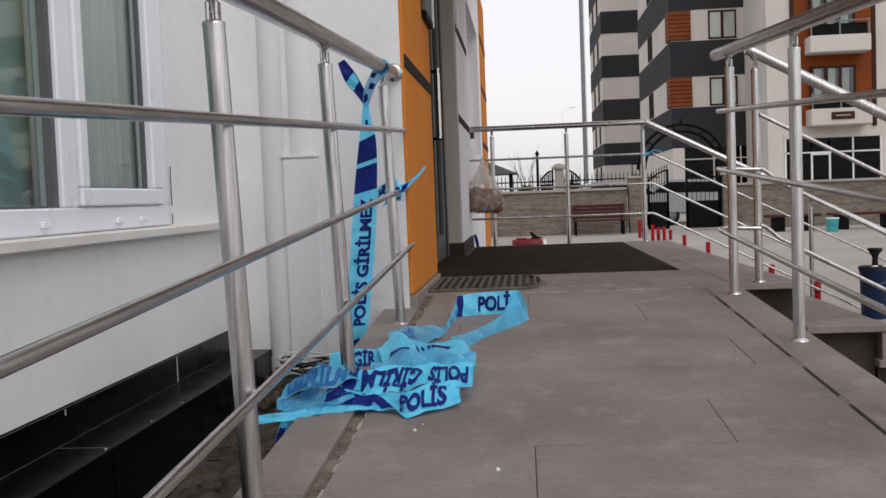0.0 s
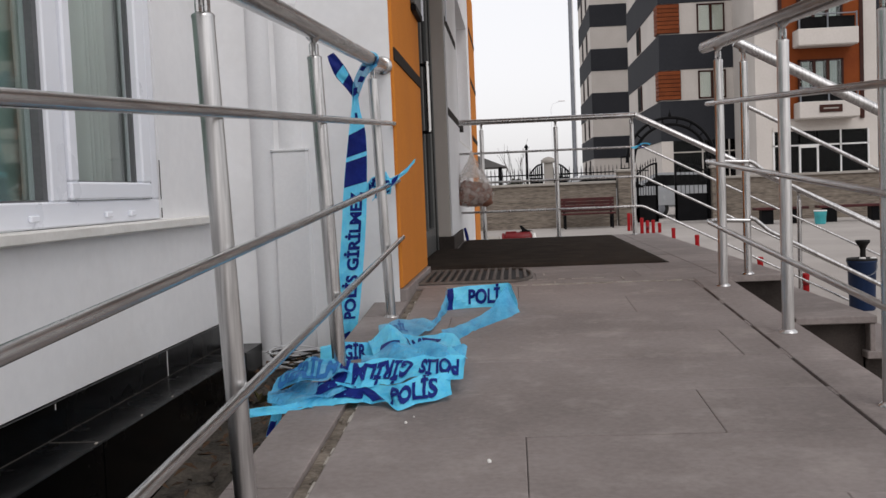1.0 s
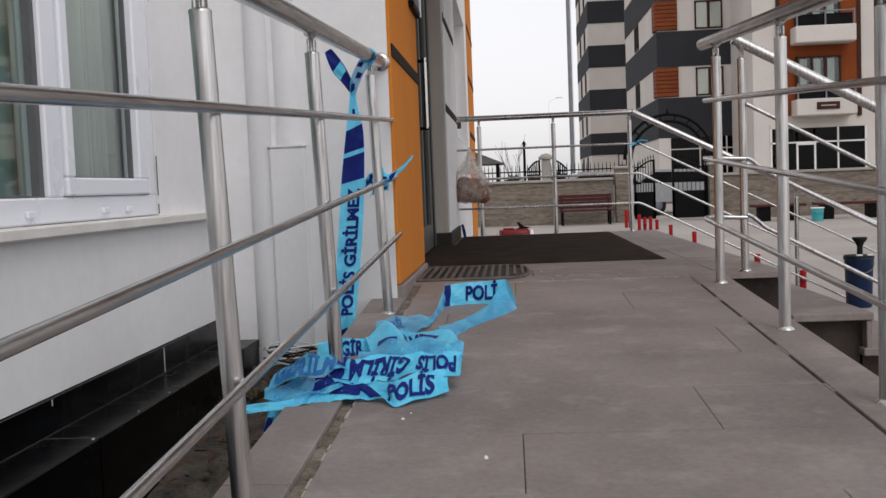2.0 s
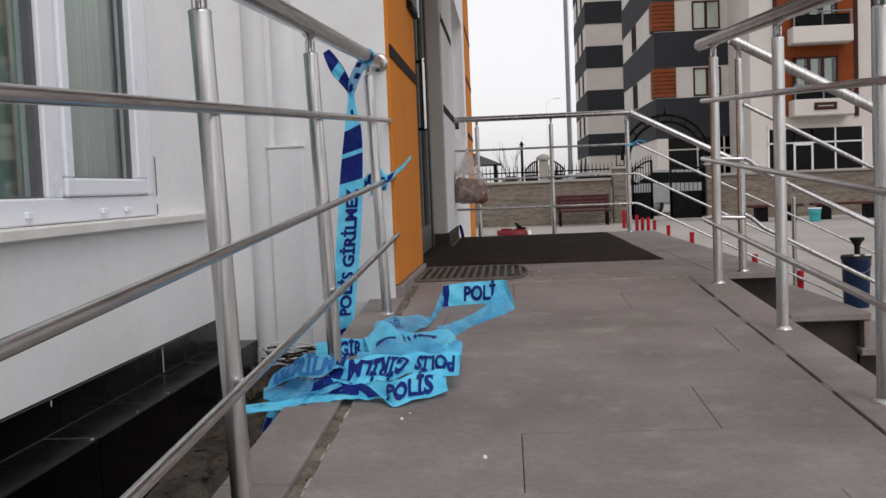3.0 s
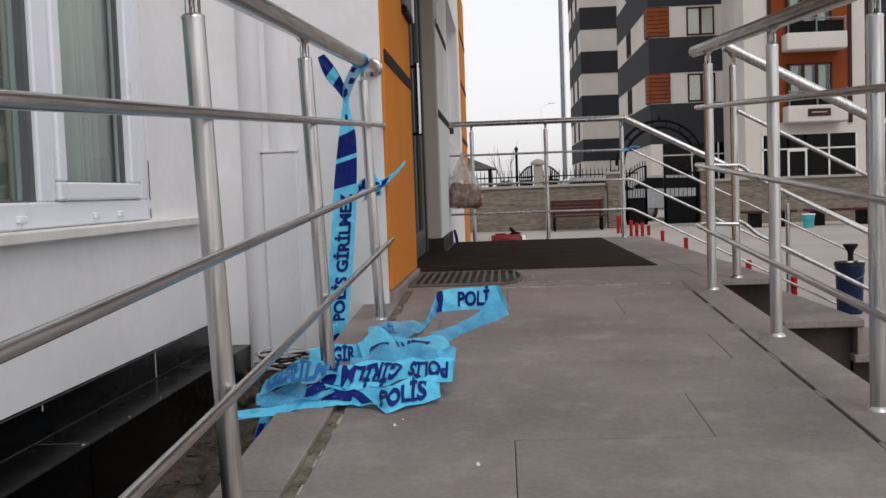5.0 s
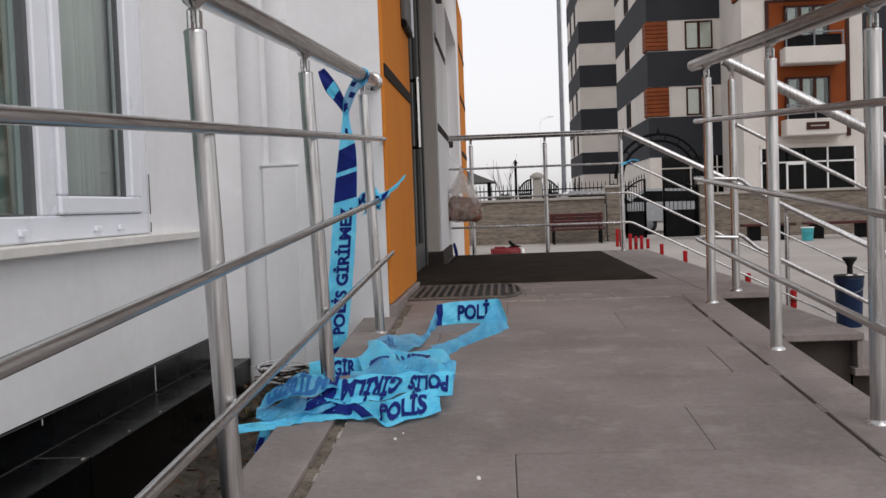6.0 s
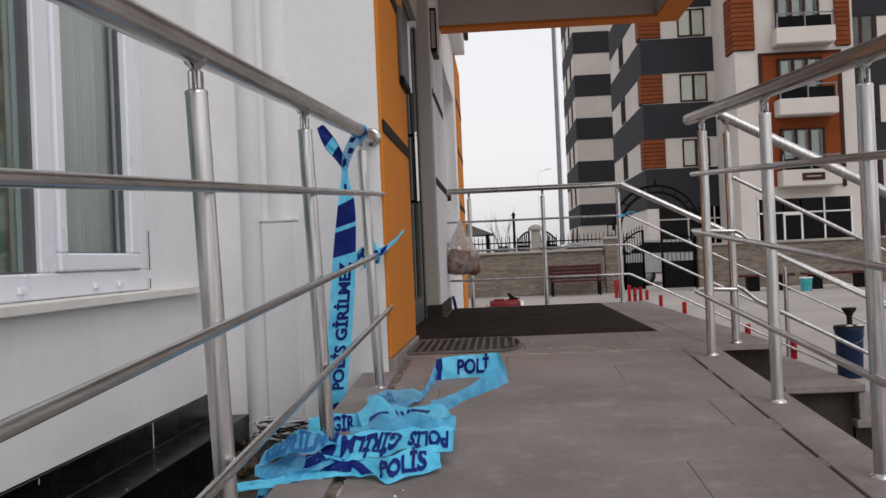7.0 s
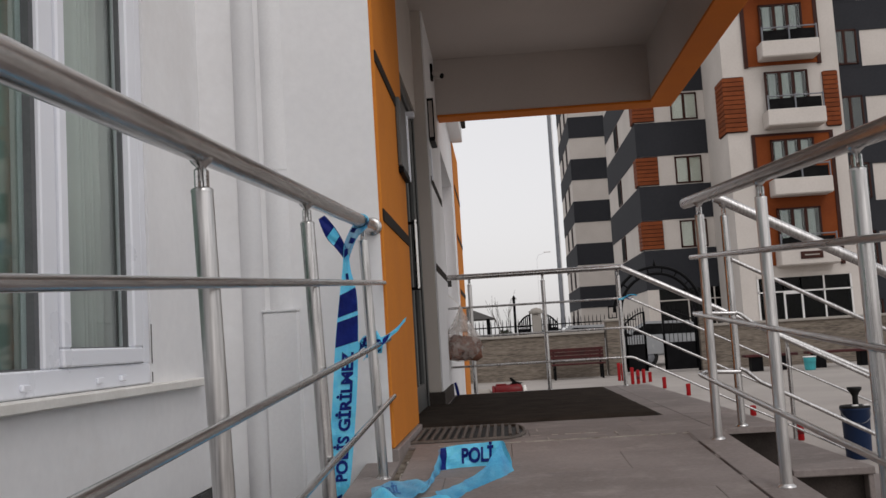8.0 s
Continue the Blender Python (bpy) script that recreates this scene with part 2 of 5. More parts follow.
def tube(bm, pts, r, seg=12, cap=True):
    """A round bar along a polyline, mitred at its bends; r may be one radius or one for each point."""
    pts = [Vector(p) for p in pts]
    rs = r if isinstance(r, (list, tuple)) else [r] * len(pts)
    rings, ref = [], None
    for i, p in enumerate(pts):
        d0 = (p - pts[i - 1]).normalized() if i else None
        d1 = (pts[i + 1] - p).normalized() if i < len(pts) - 1 else None
        d = ((d0 or d1) + (d1 or d0)).normalized()
        if ref is None:
            ref = Vector((0, 0, 1)) if abs(d.z) < 0.9 else Vector((1, 0, 0))
        u = d.cross(ref).normalized()
        w = u.cross(d).normalized()
        ref = w
        k = 1.0
        if d0 and d1:
            k = 1 / max(0.5, math.sqrt(max(0.0, (1 + d0.dot(d1)) / 2)))
        side = (d1 - d0).normalized() if d0 and d1 and (d1 - d0).length > 1e-4 else None
        ring = []
        for j in range(seg):
            a = 2 * math.pi * j / seg
            o = (u * math.cos(a) + w * math.sin(a)) * rs[i]
            if side is not None:
                o += side * o.dot(side) * (k - 1)
            ring.append(bm.verts.new(p + o))
        rings.append(ring)
    for a, b in zip(rings, rings[1:]):
        for j in range(seg):
            f = bm.faces.new((a[j], a[(j + 1) % seg], b[(j + 1) % seg], b[j]))
            f.smooth = True
    if cap:
        for ring in (list(reversed(rings[0])), rings[-1]):
            bm.faces.new([bm.verts.new(v.co) for v in ring])
    return bm


def tubes(*rows, seg=12):
    bm = bmesh.new()
    for pts, r in rows:
        tube(bm, pts, r, seg)
    return bm


def lathe(bm, profile, at=(0, 0, 0), seg=20, m=None):
    """A turned form: profile rows of (radius, height)."""
    made, rings = [], []
    for r, z in profile:
        ring = [bm.verts.new((r * math.cos(2 * math.pi * j / seg), r * math.sin(2 * math.pi * j / seg), z)) for j in range(seg)]
        rings.append(ring)
        made += ring
    for a, b in zip(rings, rings[1:]):
        for j in range(seg):
            f = bm.faces.new((a[j], a[(j + 1) % seg], b[(j + 1) % seg], b[j]))
            f.smooth = True
    for ring in (list(reversed(rings[0])), rings[-1]):
        cap = [bm.verts.new(v.co) for v in ring]
        bm.faces.new(cap)
        made += cap
    bmesh.ops.transform(bm, matrix=Matrix.Translation(at) @ (m or Matrix.Identity(4)), verts=made)
    return bm


def lathed(profile, at=(0, 0, 0), seg=20, m=None):
    return lathe(bmesh.new(), profile, at, seg, m)


def prism(bm, pts, axis, a0, a1):
    """A flat outline pushed along an axis: pts are pairs in the other two axes."""
    def place(p, a):
        return {"x": (a, p[0], p[1]), "y": (p[0], a, p[1]), "z": (p[0], p[1], a)}[axis]
    lo = [bm.verts.new(place(p, a0)) for p in pts]
    hi = [bm.verts.new(place(p, a1)) for p in pts]
    n = len(pts)
    bm.faces.new(lo)
    bm.faces.new(list(reversed(hi)))
    for i in range(n):
        bm.faces.new((lo[i], hi[i], hi[(i + 1) % n], lo[(i + 1) % n]))
    bmesh.ops.recalc_face_normals(bm, faces=bm.faces)
    return bm


def setting(name, bm, material, label, category):
    return tagged(part(name, bm, material), label, category, kind="structure")


SLOPE = 0.055


def ramp_z(y):
    return 0.675 if y >= 4.5 else 0.565 + SLOPE * (y - 2.5)


# ---- ground, ramp, landing and stairs ----
setting("ground", boxes((-400, 400, -300, 900, -0.5, 0.0)), PAVING, "pale grey-beige concrete courtyard paving", "ground")


def sloped(bm, x0, x1, y0, y1, top, bottom=None, thick=0.03, gap=0.0):
    """A slab whose top follows the ramp, lifted by top."""
    rows = []
    for x, y in ((x0, y0), (x1, y0), (x1, y1), (x0, y1)):
        zt = ramp_z(y) + top
        rows.append((bm.verts.new((x, y, zt)), bm.verts.new((x, y, bottom if bottom is not None else zt - thick))))
    t, b = [r[0] for r in rows], [r[1] for r in rows]
    bm.faces.new(t)
    bm.faces.new(list(reversed(b)))
    for i in range(4):
        j = (i + 1) % 4
        bm.faces.new((t[j], t[i], b[i], b[j]))
    return bm


bm = sloped(bmesh.new(), -0.585, 0.935, -4.2, 4.497, -0.012, bottom=0.002)
ramp = setting("ramp", bm, JOINT, "sloping entrance ramp bedded in dark mortar", "ramp")
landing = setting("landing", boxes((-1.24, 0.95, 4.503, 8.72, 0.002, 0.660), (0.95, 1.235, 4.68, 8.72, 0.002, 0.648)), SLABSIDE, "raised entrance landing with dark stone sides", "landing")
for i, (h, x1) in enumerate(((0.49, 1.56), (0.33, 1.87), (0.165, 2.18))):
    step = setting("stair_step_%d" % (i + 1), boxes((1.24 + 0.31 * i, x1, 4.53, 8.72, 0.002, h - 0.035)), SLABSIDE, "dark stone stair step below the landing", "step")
    part("tread", boxes((1.235 + 0.31 * i, x1 + 0.03, 4.46, 8.74, h - 0.034, h), bevel=0.004), TILE, step, "grey stone tread slab")
    part("riser", boxes((x1 + 0.001, x1 + 0.026, 4.47, 8.73, h - 0.195 if i < 2 else 0.003, h - 0.036), bevel=0.003), TILE, step, "grey stone riser slab")

# soil strip between ramp and house, with rubble
bm = bmesh.new()
nx, ny = 10, 60
grid = [[bm.verts.new((-1.30 + 0.75 * i / nx, -3 + 7.1 * j / ny, 0.115 + 0.11 * max(0, (-3 + 7.1 * j / ny) - 1.5) + 0.05 * noise.noise((i * 0.9, j * 0.8, 0)) + 0.025 * noise.noise((i * 2.1, j * 2.3, 4)))) for j in range(ny + 1)] for i in range(nx + 1)]
for i in range(nx):
    for j in range(ny):
        bm.faces.new((grid[i][j], grid[i + 1][j], grid[i + 1][j + 1], grid[i][j + 1]))
setting("soil_strip", bm, SOIL, "dirty soil and rubble in the gap beside the ramp", "soil")

# ---- the house ----
W = -1.25
setting("wall_west", boxes((W - 0.3, W, -4.0, 1.0, 0.6, 7.0), (W - 0.3, W, 1.0, 3.445, 0.6, 1.055), (W - 0.3, W, 1.0, 3.445, 2.75, 7.0), (W - 0.3, W, 3.445, 4.4, 0.6, 7.0)), WHITE, "white rendered house wall round the window", "wall")
plinth = setting("plinth", boxes((W - 0.02, W + 0.012, -4, 4.115, 0.505, 0.597)), BLACKSTONE, "polished black granite skirting along the house", "plinth")
for k in range(7):
    y0 = -4.455 + 1.385 * k
    part("slab", boxes((W, W + 0.162, y0, min(4.115, y0 + 1.382), 0.12, 0.503), bevel=0.003), BLACKSTONE, plinth)
setting("wall_return", boxes((W, -0.489, 4.12, 4.42, 0.36, 7.0)), WHITE, "white rendered return wall beside the entrance", "wall")
setting("wall_pilaster_1", boxes((-0.80, -0.474, 4.125, 5.34, 0.714, 3.70), bevel=0.006), ORANGE, "orange rendered pilaster beside the entrance door", "pilaster")
setting("wall_pilaster_2", boxes((-0.80, -0.462, 7.25, 8.60, 0.78, 3.70), bevel=0.006), GREYW, "brown-grey pilaster front beyond the door, canopy shade in its colour", "pilaster")
# added white layer: the outer face is lit more than the shaded front
setting("wall_lighter_face", boxes((-0.461, -0.449, 7.252, 8.60, 0.785, 3.70)), WHITE, "white layer added to keep the far pilaster's outer face lighter", "wall")
setting("baseboard_1", boxes((-0.80, -0.459, 4.128, 5.35, 0.62, 0.712), bevel=0.004), TILE, "grey stone skirting under the orange pilaster", "skirting")
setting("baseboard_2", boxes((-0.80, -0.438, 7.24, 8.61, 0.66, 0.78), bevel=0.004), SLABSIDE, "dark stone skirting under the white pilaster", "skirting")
setting("wall_entrance", boxes((-1.2, -0.62, 5.34, 5.38, 0.675, 3.70), (-1.2, -0.645, 7.09, 7.25, 0.675, 3.70), (-1.2, -0.535, 5.38, 7.25, 2.86, 3.70), (-1.6, -1.2, 4.4, 8.8, 0.3, 7.0)), GREYW, "grey wall of the door recess", "wall")
for i, (z, mm) in enumerate(((1.70, 0.0), (2.36, 0.036))):
    setting("trim_stripe_%d" % (i + 1), boxes((-0.60, -0.468, 4.13, 5.344, z + mm - 0.026, z + mm + 0.026)), STRIPE, "dark groove band across the orange pilaster", "trim")
    setting("trim_stripe_%d" % (i + 3), boxes((-0.60, -0.445, 7.26, 8.594, z - 0.028, z + 0.028)), STRIPE, "dark groove band across the white pilaster", "trim")
# the low wing beyond the entrance: white bay with a window, then an orange end bay
FX = -0.450
setting("wall_north", boxes((FX - 0.3, FX, 8.6, 11.6, 0.0, 1.55), (FX - 0.3, FX, 8.6, 8.85, 1.55, 2.90), (FX - 0.3, FX, 11.05, 11.6, 1.55, 2.90), (FX - 0.3, FX, 8.6, 11.6, 2.90, 3.56)), WHITE, "white rendered wing wall round a recessed window", "wall")
setting("wall_north_end", boxes((FX - 0.3, FX + 0.008, 11.6, 13.2, 0.0, 3.56)), ORANGE, "orange rendered end bay of the wing", "wall")
setting("trim_stripe_5", boxes((FX - 0.1, FX + 0.005, 8.602, 9.5, 1.672, 1.728)), STRIPE, "dark groove band running on along the white wing", "trim")
for k, z in enumerate((1.15, 1.70, 2.36, 2.95)):
    setting("trim_stripe_%d" % (k + 6), boxes((FX - 0.1, FX + 0.013, 11.602, 13.204, z, z + 0.055)), STRIPE, "dark groove band on the orange bay", "trim")
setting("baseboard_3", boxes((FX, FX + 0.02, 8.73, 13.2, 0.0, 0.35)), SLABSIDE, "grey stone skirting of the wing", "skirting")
win = thing("window_2", "white plastic window set back in the wing wall", "window", kind="structure")
part("window_frame", boxes((FX - 0.2, FX - 0.13, 8.85, 8.92, 1.55, 2.90), (FX - 0.2, FX - 0.13, 10.98, 11.05, 1.55, 2.90), (FX - 0.2, FX - 0.13, 9.92, 9.99, 1.62, 2.83), (FX - 0.2, FX - 0.13, 8.92, 10.98, 1.55, 1.62), (FX - 0.2, FX - 0.13, 8.92, 10.98, 2.83, 2.90), bevel=0.005), PVC, win)
for a, b in ((8.92, 9.92), (9.99, 10.98)):
    part("pane", boxes((FX - 0.17, FX - 0.16, a, b, 1.62, 2.83)), DARKGLASS, win)
part("blind", boxes((FX - 0.29, FX - 0.28, 8.86, 11.04, 1.56, 2.89)), F_CURTAIN, win)
part("sill", boxes((FX - 0.19, FX - 0.006, 8.852, 11.048, 1.552, 1.575), bevel=0.005), MARBLE, win)
setting("roof_wing", boxes((-9, FX - 0.05, 8.81, 13.3, 3.565, 3.80)), WHITE, "flat roof of the low wing", "roof")
setting("eaves_wing", boxes((FX - 0.045, FX + 0.135, 8.84, 11.72, 3.53, 3.80), bevel=0.006), WHITE, "pale projecting eaves box of the wing", "eaves")
setting("gutter", boxes((FX + 0.137, FX + 0.185, 8.83, 11.74, 3.70, 3.86), bevel=0.01), IRON, "dark roof gutter along the wing's eaves", "gutter")
setting("roof", boxes((-9, W + 0.36, -4.3, 8.8, 6.8, 6.95)), WHITE, "pale overhanging eaves of the house", "roof")
setting("house_back", boxes((-9, -8.7, -4, 13.2, 0, 6.8), (-9, W, -4.3, -4.0, 0, 6.8), (-9, FX - 0.31, 13.0, 13.2, 0, 3.56), (-9, W, 8.5, 8.79, 3.82, 6.8)), WHITE, "plain outer walls closing the house", "wall")

# canopy over the entrance: slab with a beam round it
setting("ceiling", boxes((-0.66, 1.45, 4.3, 8.6, 3.66, 3.9)), SOFFIT, "grey painted canopy ceiling over the landing", "ceiling")
setting("canopy_beam", boxes((-0.66, 1.45, 8.605, 8.8, 3.16, 3.9), (1.45, 1.64, 4.3, 8.8, 3.16, 3.9), (-0.455, 1.45, 4.13, 4.3, 3.16, 3.9)), SOFFIT, "grey painted edge beam of the canopy", "beam")
setting("canopy_fascia", boxes((-0.44, 1.66, 8.60, 8.82, 3.135, 3.157), (1.445, 1.66, 4.1, 8.60, 3.135, 3.157), (1.642, 1.66, 4.1, 8.82, 3.157, 3.95), (-0.44, 1.642, 8.802, 8.82, 3.157, 3.95)), FASCIA, "orange painted edge of the canopy", "fascia")


# ---- window ----
def window_1():
    g = thing("window_1", "white plastic window with a side sash and curtains", "window", kind="structure", at=(W, 3.4, 1.06))
    g.matrix_world = Matrix.Identity(4)
    x0, x1 = W - 0.075, W - 0.006
    part("window_frame", boxes((x0, x1, 1.0, 3.44, 1.061, 1.133), (x0, x1, 1.0, 3.44, 2.69, 2.75), (x0, x1, 3.382, 3.44, 1.133, 2.69), (x0, x1, 1.0, 1.06, 1.133, 2.69), (x0, x1, 2.625, 2.720, 1.133, 2.69), bevel=0.005), PVC, g)
    s = W + 0.004
    sash = part("sash", boxes((x0 + 0.02, s, 2.726, 3.357, 1.1355, 1.189), (x0 + 0.02, s, 2.726, 3.357, 2.61, 2.68), (x0 + 0.02, s, 2.726, 2.780, 1.189, 2.61), (x0 + 0.02, s, 3.276, 3.357, 1.189, 2.61), bevel=0.006), PVC, g)
    part("gasket", boxes((W - 0.035, W - 0.026, 2.778, 3.279, 1.184, 1.193)), GASKET, sash)
    part("gasket", boxes((W - 0.035, W - 0.020, 3.264, 3.278, 1.19, 2.61)), GASKET, sash)
    part("hinge_gap", boxes((x1 - 0.03, x1 - 0.004, 3.358, 3.381, 1.134, 2.68)), GASKET, g)
    p = part("pane", boxes((W - 0.045, W - 0.038, 2.778, 3.279, 1.185, 2.615)), GLASS, g)
    p.visible_shadow = False
    p = part("pane", boxes((W - 0.05, W - 0.043, 1.055, 2.63, 1.125, 2.695)), GLASS, g)
    p.visible_shadow = False
    part("gasket", boxes((W - 0.043, W - 0.02, 2.598, 2.627, 1.133, 2.69)), GASKET, g)
    part("gasket", boxes((W - 0.043, W - 0.02, 1.06, 2.598, 1.132, 1.139)), GASKET, g)
    for y in (2.50, 2.98, 3.17):
        part("drain_cap", boxes((x1, x1 + 0.012, y - 0.022, y + 0.022, 1.080, 1.098), bevel=0.003), PVC, g)
    return g


window_1()
setting("window_sill", boxes((W - 0.02, W + 0.045, 0.9, 3.98, 1.026, 1.059), bevel=0.005), MARBLE, "pale marble sill under the window", "sill")
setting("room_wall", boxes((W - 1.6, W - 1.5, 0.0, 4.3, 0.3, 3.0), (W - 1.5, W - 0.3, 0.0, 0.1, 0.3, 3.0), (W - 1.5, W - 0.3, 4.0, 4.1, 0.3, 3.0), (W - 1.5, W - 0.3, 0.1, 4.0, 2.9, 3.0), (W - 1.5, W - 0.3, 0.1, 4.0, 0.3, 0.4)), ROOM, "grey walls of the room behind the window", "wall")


def curtain(name, y0, y1, x, material, waves, label):
    bm = bmesh.new()
    n = int(waves * 12)
    rows = []
    for i in range(n + 1):
        u = i / n
        o = 0.03 * math.sin(2 * math.pi * waves * u) + 0.012 * math.sin(5.1 * waves * u)
        rows.append([bm.verts.new((x + o, y0 + (y1 - y0) * u, z)) for z in (0.45, 2.85)])
    for a, b in zip(rows, rows[1:]):
        bm.faces.new((a[0], b[0], b[1], a[1])).smooth = True
    ob = tagged(part(name, bm, material), label, "curtain")
    mod = ob.modifiers.new("thickness", "SOLIDIFY")
    mod.thickness = 0.004
    return ob


curtain("curtain", 2.64, 3.10, W - 0.10, CURTAIN, 5, "grey-beige pleated curtain behind the window sash")
curtain("curtain", 3.07, 3.43, W - 0.12, CURTAIN, 6, "green-grey pleated curtain at the side of the window")
# added sheet: its colour imitates greenery mirrored in the fixed pane
curtain("curtain", 0.9, 2.86, W - 0.15, TEAL_REFLECTION, 8, "green-grey pleated sheet standing in for the fixed pane's reflection")

setting("wall_joint", boxes((W - 0.001, W + 0.0015, 3.442, 3.446, 1.065, 1.10), (W - 0.001, W + 0.0015, 3.4415, 3.445, 1.13, 1.27)), JOINT, "dark cracked joint beside the window frame", "joint")

# ---- drainpipes on the return wall ----
d = thing("drainpipe", "slim off-white drainpipe standing against the white wall", "drainpipe")
part("pipe", tubes(([(-1.045, 4.135, 0.36), (-1.045, 4.135, 7.0)], 0.052), seg=20), PIPE_GREY, d)
part("socket", tubes(([(-1.045, 4.135, 0.36), (-1.045, 4.135, 0.47)], 0.058), seg=20), PIPE, d)
d = thing("drainpipe", "wide white drainpipe with a lower sleeve", "drainpipe")
part("pipe", tubes(([(-0.925, 4.155, 0.36), (-0.925, 4.155, 7.0)], 0.06), seg=20), PIPE, d)
part("casing", boxes((-1.004, -0.850, 4.091, 4.135, 0.37, 1.312), (-1.007, -0.847, 4.087, 4.135, 1.312, 1.322), bevel=0.009), PIPE, d, "flat white boxed casing")
part("collar", tubes(([(-0.925, 4.155, 1.92), (-0.925, 4.155, 1.93)], 0.063), seg=20), PIPE, d)

# ---- entrance door ----
d = thing("door_1", "grey framed glazed entrance door with a long steel handle", "door", kind="structure")
part("door_frame", boxes((-0.64, -0.545, 5.385, 5.45, 0.68, 2.855), (-0.64, -0.552, 7.16, 7.246, 0.68, 2.855), (-0.64, -0.545, 5.45, 7.16, 2.78, 2.855), bevel=0.004), DOORGREY, d)
leaf = part("leaf", boxes((-0.61, -0.562, 5.455, 5.57, 0.69, 2.775), (-0.61, -0.562, 6.98, 7.12, 0.69, 2.775), (-0.61, -0.562, 5.57, 6.98, 0.69, 0.86), (-0.61, -0.562, 5.57, 6.98, 2.66, 2.775), (-0.61, -0.562, 6.50, 6.56, 0.86, 2.66), bevel=0.004), DOORGREY, d)
part("gasket", boxes((-0.60, -0.556, 7.122, 7.158, 0.69, 2.775)), RUBBER, d)
for a, b in ((5.565, 6.505), (6.555, 6.985)):
    part("pane", boxes((-0.59, -0.582, a, b, 0.855, 2.665)), DARKGLASS, leaf)
part("handle", tubes(([(-0.518, 6.36, 1.50), (-0.518, 6.36, 1.95)], 0.014)), BRASS, leaf, "long brushed steel handle")
for z in (1.50, 1.93):
    part("handle_bracket", boxes((-0.562, -0.505, 6.35, 6.37, z - 0.010, z + 0.010), bevel=0.003), IRON, leaf)
part("closer", boxes((-0.562, -0.47, 6.20, 6.26, 2.60, 2.635), bevel=0.004), PVC, d, "pale door closer arm")
# near-black block in place of an unlit hall
setting("hall_backing", boxes((-1.19, -1.0, 5.4, 7.08, 0.68, 2.85)), DARKROOM, "near-black backing standing in for the unlit hall behind the door", "wall")


# ---- railings ----
def post(parent, x, y, z0, ztop, r=0.019, pin=True, lean=0.0):
    """One steel post with a foot flange and, at its head, a slim saddle that carries the handrail."""
    p = part("post", tubes(([(x + lean, y, z0), (x, y, ztop - (0.074 if pin else 0.0))], r), seg=16), STEEL, parent)
    part("foot_flange", lathed([(r + 0.010, 0), (r + 0.009, 0.004), (r + 0.004, 0.008), (r + 0.001, 0.011)], (x + lean, y, z0)), STEEL, p)
    if pin:
        part("end_cap", lathed([(r + 0.0006, -0.079), (r + 0.0008, -0.074), (r - 0.002, -0.071), (0.012, -0.0705)], (x, y, ztop), 20), STEEL, p)
        fork = bmesh.new()
        for o in (-0.0075, 0.0075):
            add_box = [(x + o - 0.0035, x + o + 0.0035, y - 0.0125, y + 0.0125, ztop - 0.072, ztop - 0.036)]
            extra = boxes(*add_box, bevel=0.003)
            me = bpy.data.meshes.new("fork_piece")
            extra.to_mesh(me)
            extra.free()
            fork.from_mesh(me)
            bpy.data.meshes.remove(me)
        part("fork", fork, STEEL_DARK, p)
        part("saddle", tubes(([(x, y, ztop - 0.058), (x, y, ztop - 0.040), (x, y, ztop - 0.032), (x, y, ztop - 0.024), (x, y, ztop - 0.016)], [0.006, 0.007, 0.010, 0.019, 0.022])), STEEL_DARK, p)
    return p


RS = 0.057
g = thing("ramp_railing", "brushed steel railing along the house side of the ramp", "railing", "ramp railings")
LX = -0.518
for y in (-2.4, -1.4, -0.35, 0.72, 1.68, 2.65, 3.78):
    post(g, LX, y, ramp_z(y) + 0.002, 1.557 + RS * (y - 2.5), 0.0195, lean=0.032)
part("handrail", tubes(([(LX, -2.5, 1.557 - RS * 5.0), (LX, 4.11, 1.557 + RS * 1.61)], 0.0255), seg=20), STEEL_RAIL, g)
part("wall_flange", lathed([(0.027, -0.004), (0.037, 0.0), (0.039, 0.003), (0.039, 0.009)], (LX, 4.108, 1.557 + RS * 1.608), 24, Euler((radians(-90), 0, 0)).to_matrix().to_4x4()), STEEL, g)
for off, z in ((0.036, 1.316), (0.044, 1.078), (0.052, 0.840)):
    part("rail", tubes(([(LX + off, -2.5, z - RS * 5.0), (LX + off, 4.118, z + RS * 1.61)], 0.0099)), STEEL_DARK, g)
    for y in (-2.4, -1.4, -0.35, 0.72, 1.68, 2.65, 3.78):
        part("weld", lathed([(0.010, 0.0), (0.008, 0.006), (0.004, 0.010)], (LX + off - 0.017, y, z + RS * (y - 2.5)), 10, Euler((0, radians(90), 0)).to_matrix().to_4x4()), STEEL, g)

g = thing("ramp_railing", "brushed steel railing along the open side of the ramp", "railing", "ramp railings")
RX = 0.885
for y in (-2.4, -1.4, -0.4, 0.55, 1.48, 2.40, 3.28, 4.27):
    post(g, RX, y, ramp_z(y) + 0.002, 1.58 + 0.065 * (y - 2.5), 0.0195)
part("handrail", tubes(([(RX, -2.5, 1.58 - 0.065 * 5.0), (RX, 4.48, 1.58 + 0.065 * 1.98), (RX - 0.004, 4.54, 1.58 + 0.065 * 2.02)], 0.0255), seg=20), STEEL_RAIL, g)
SY = 4.64
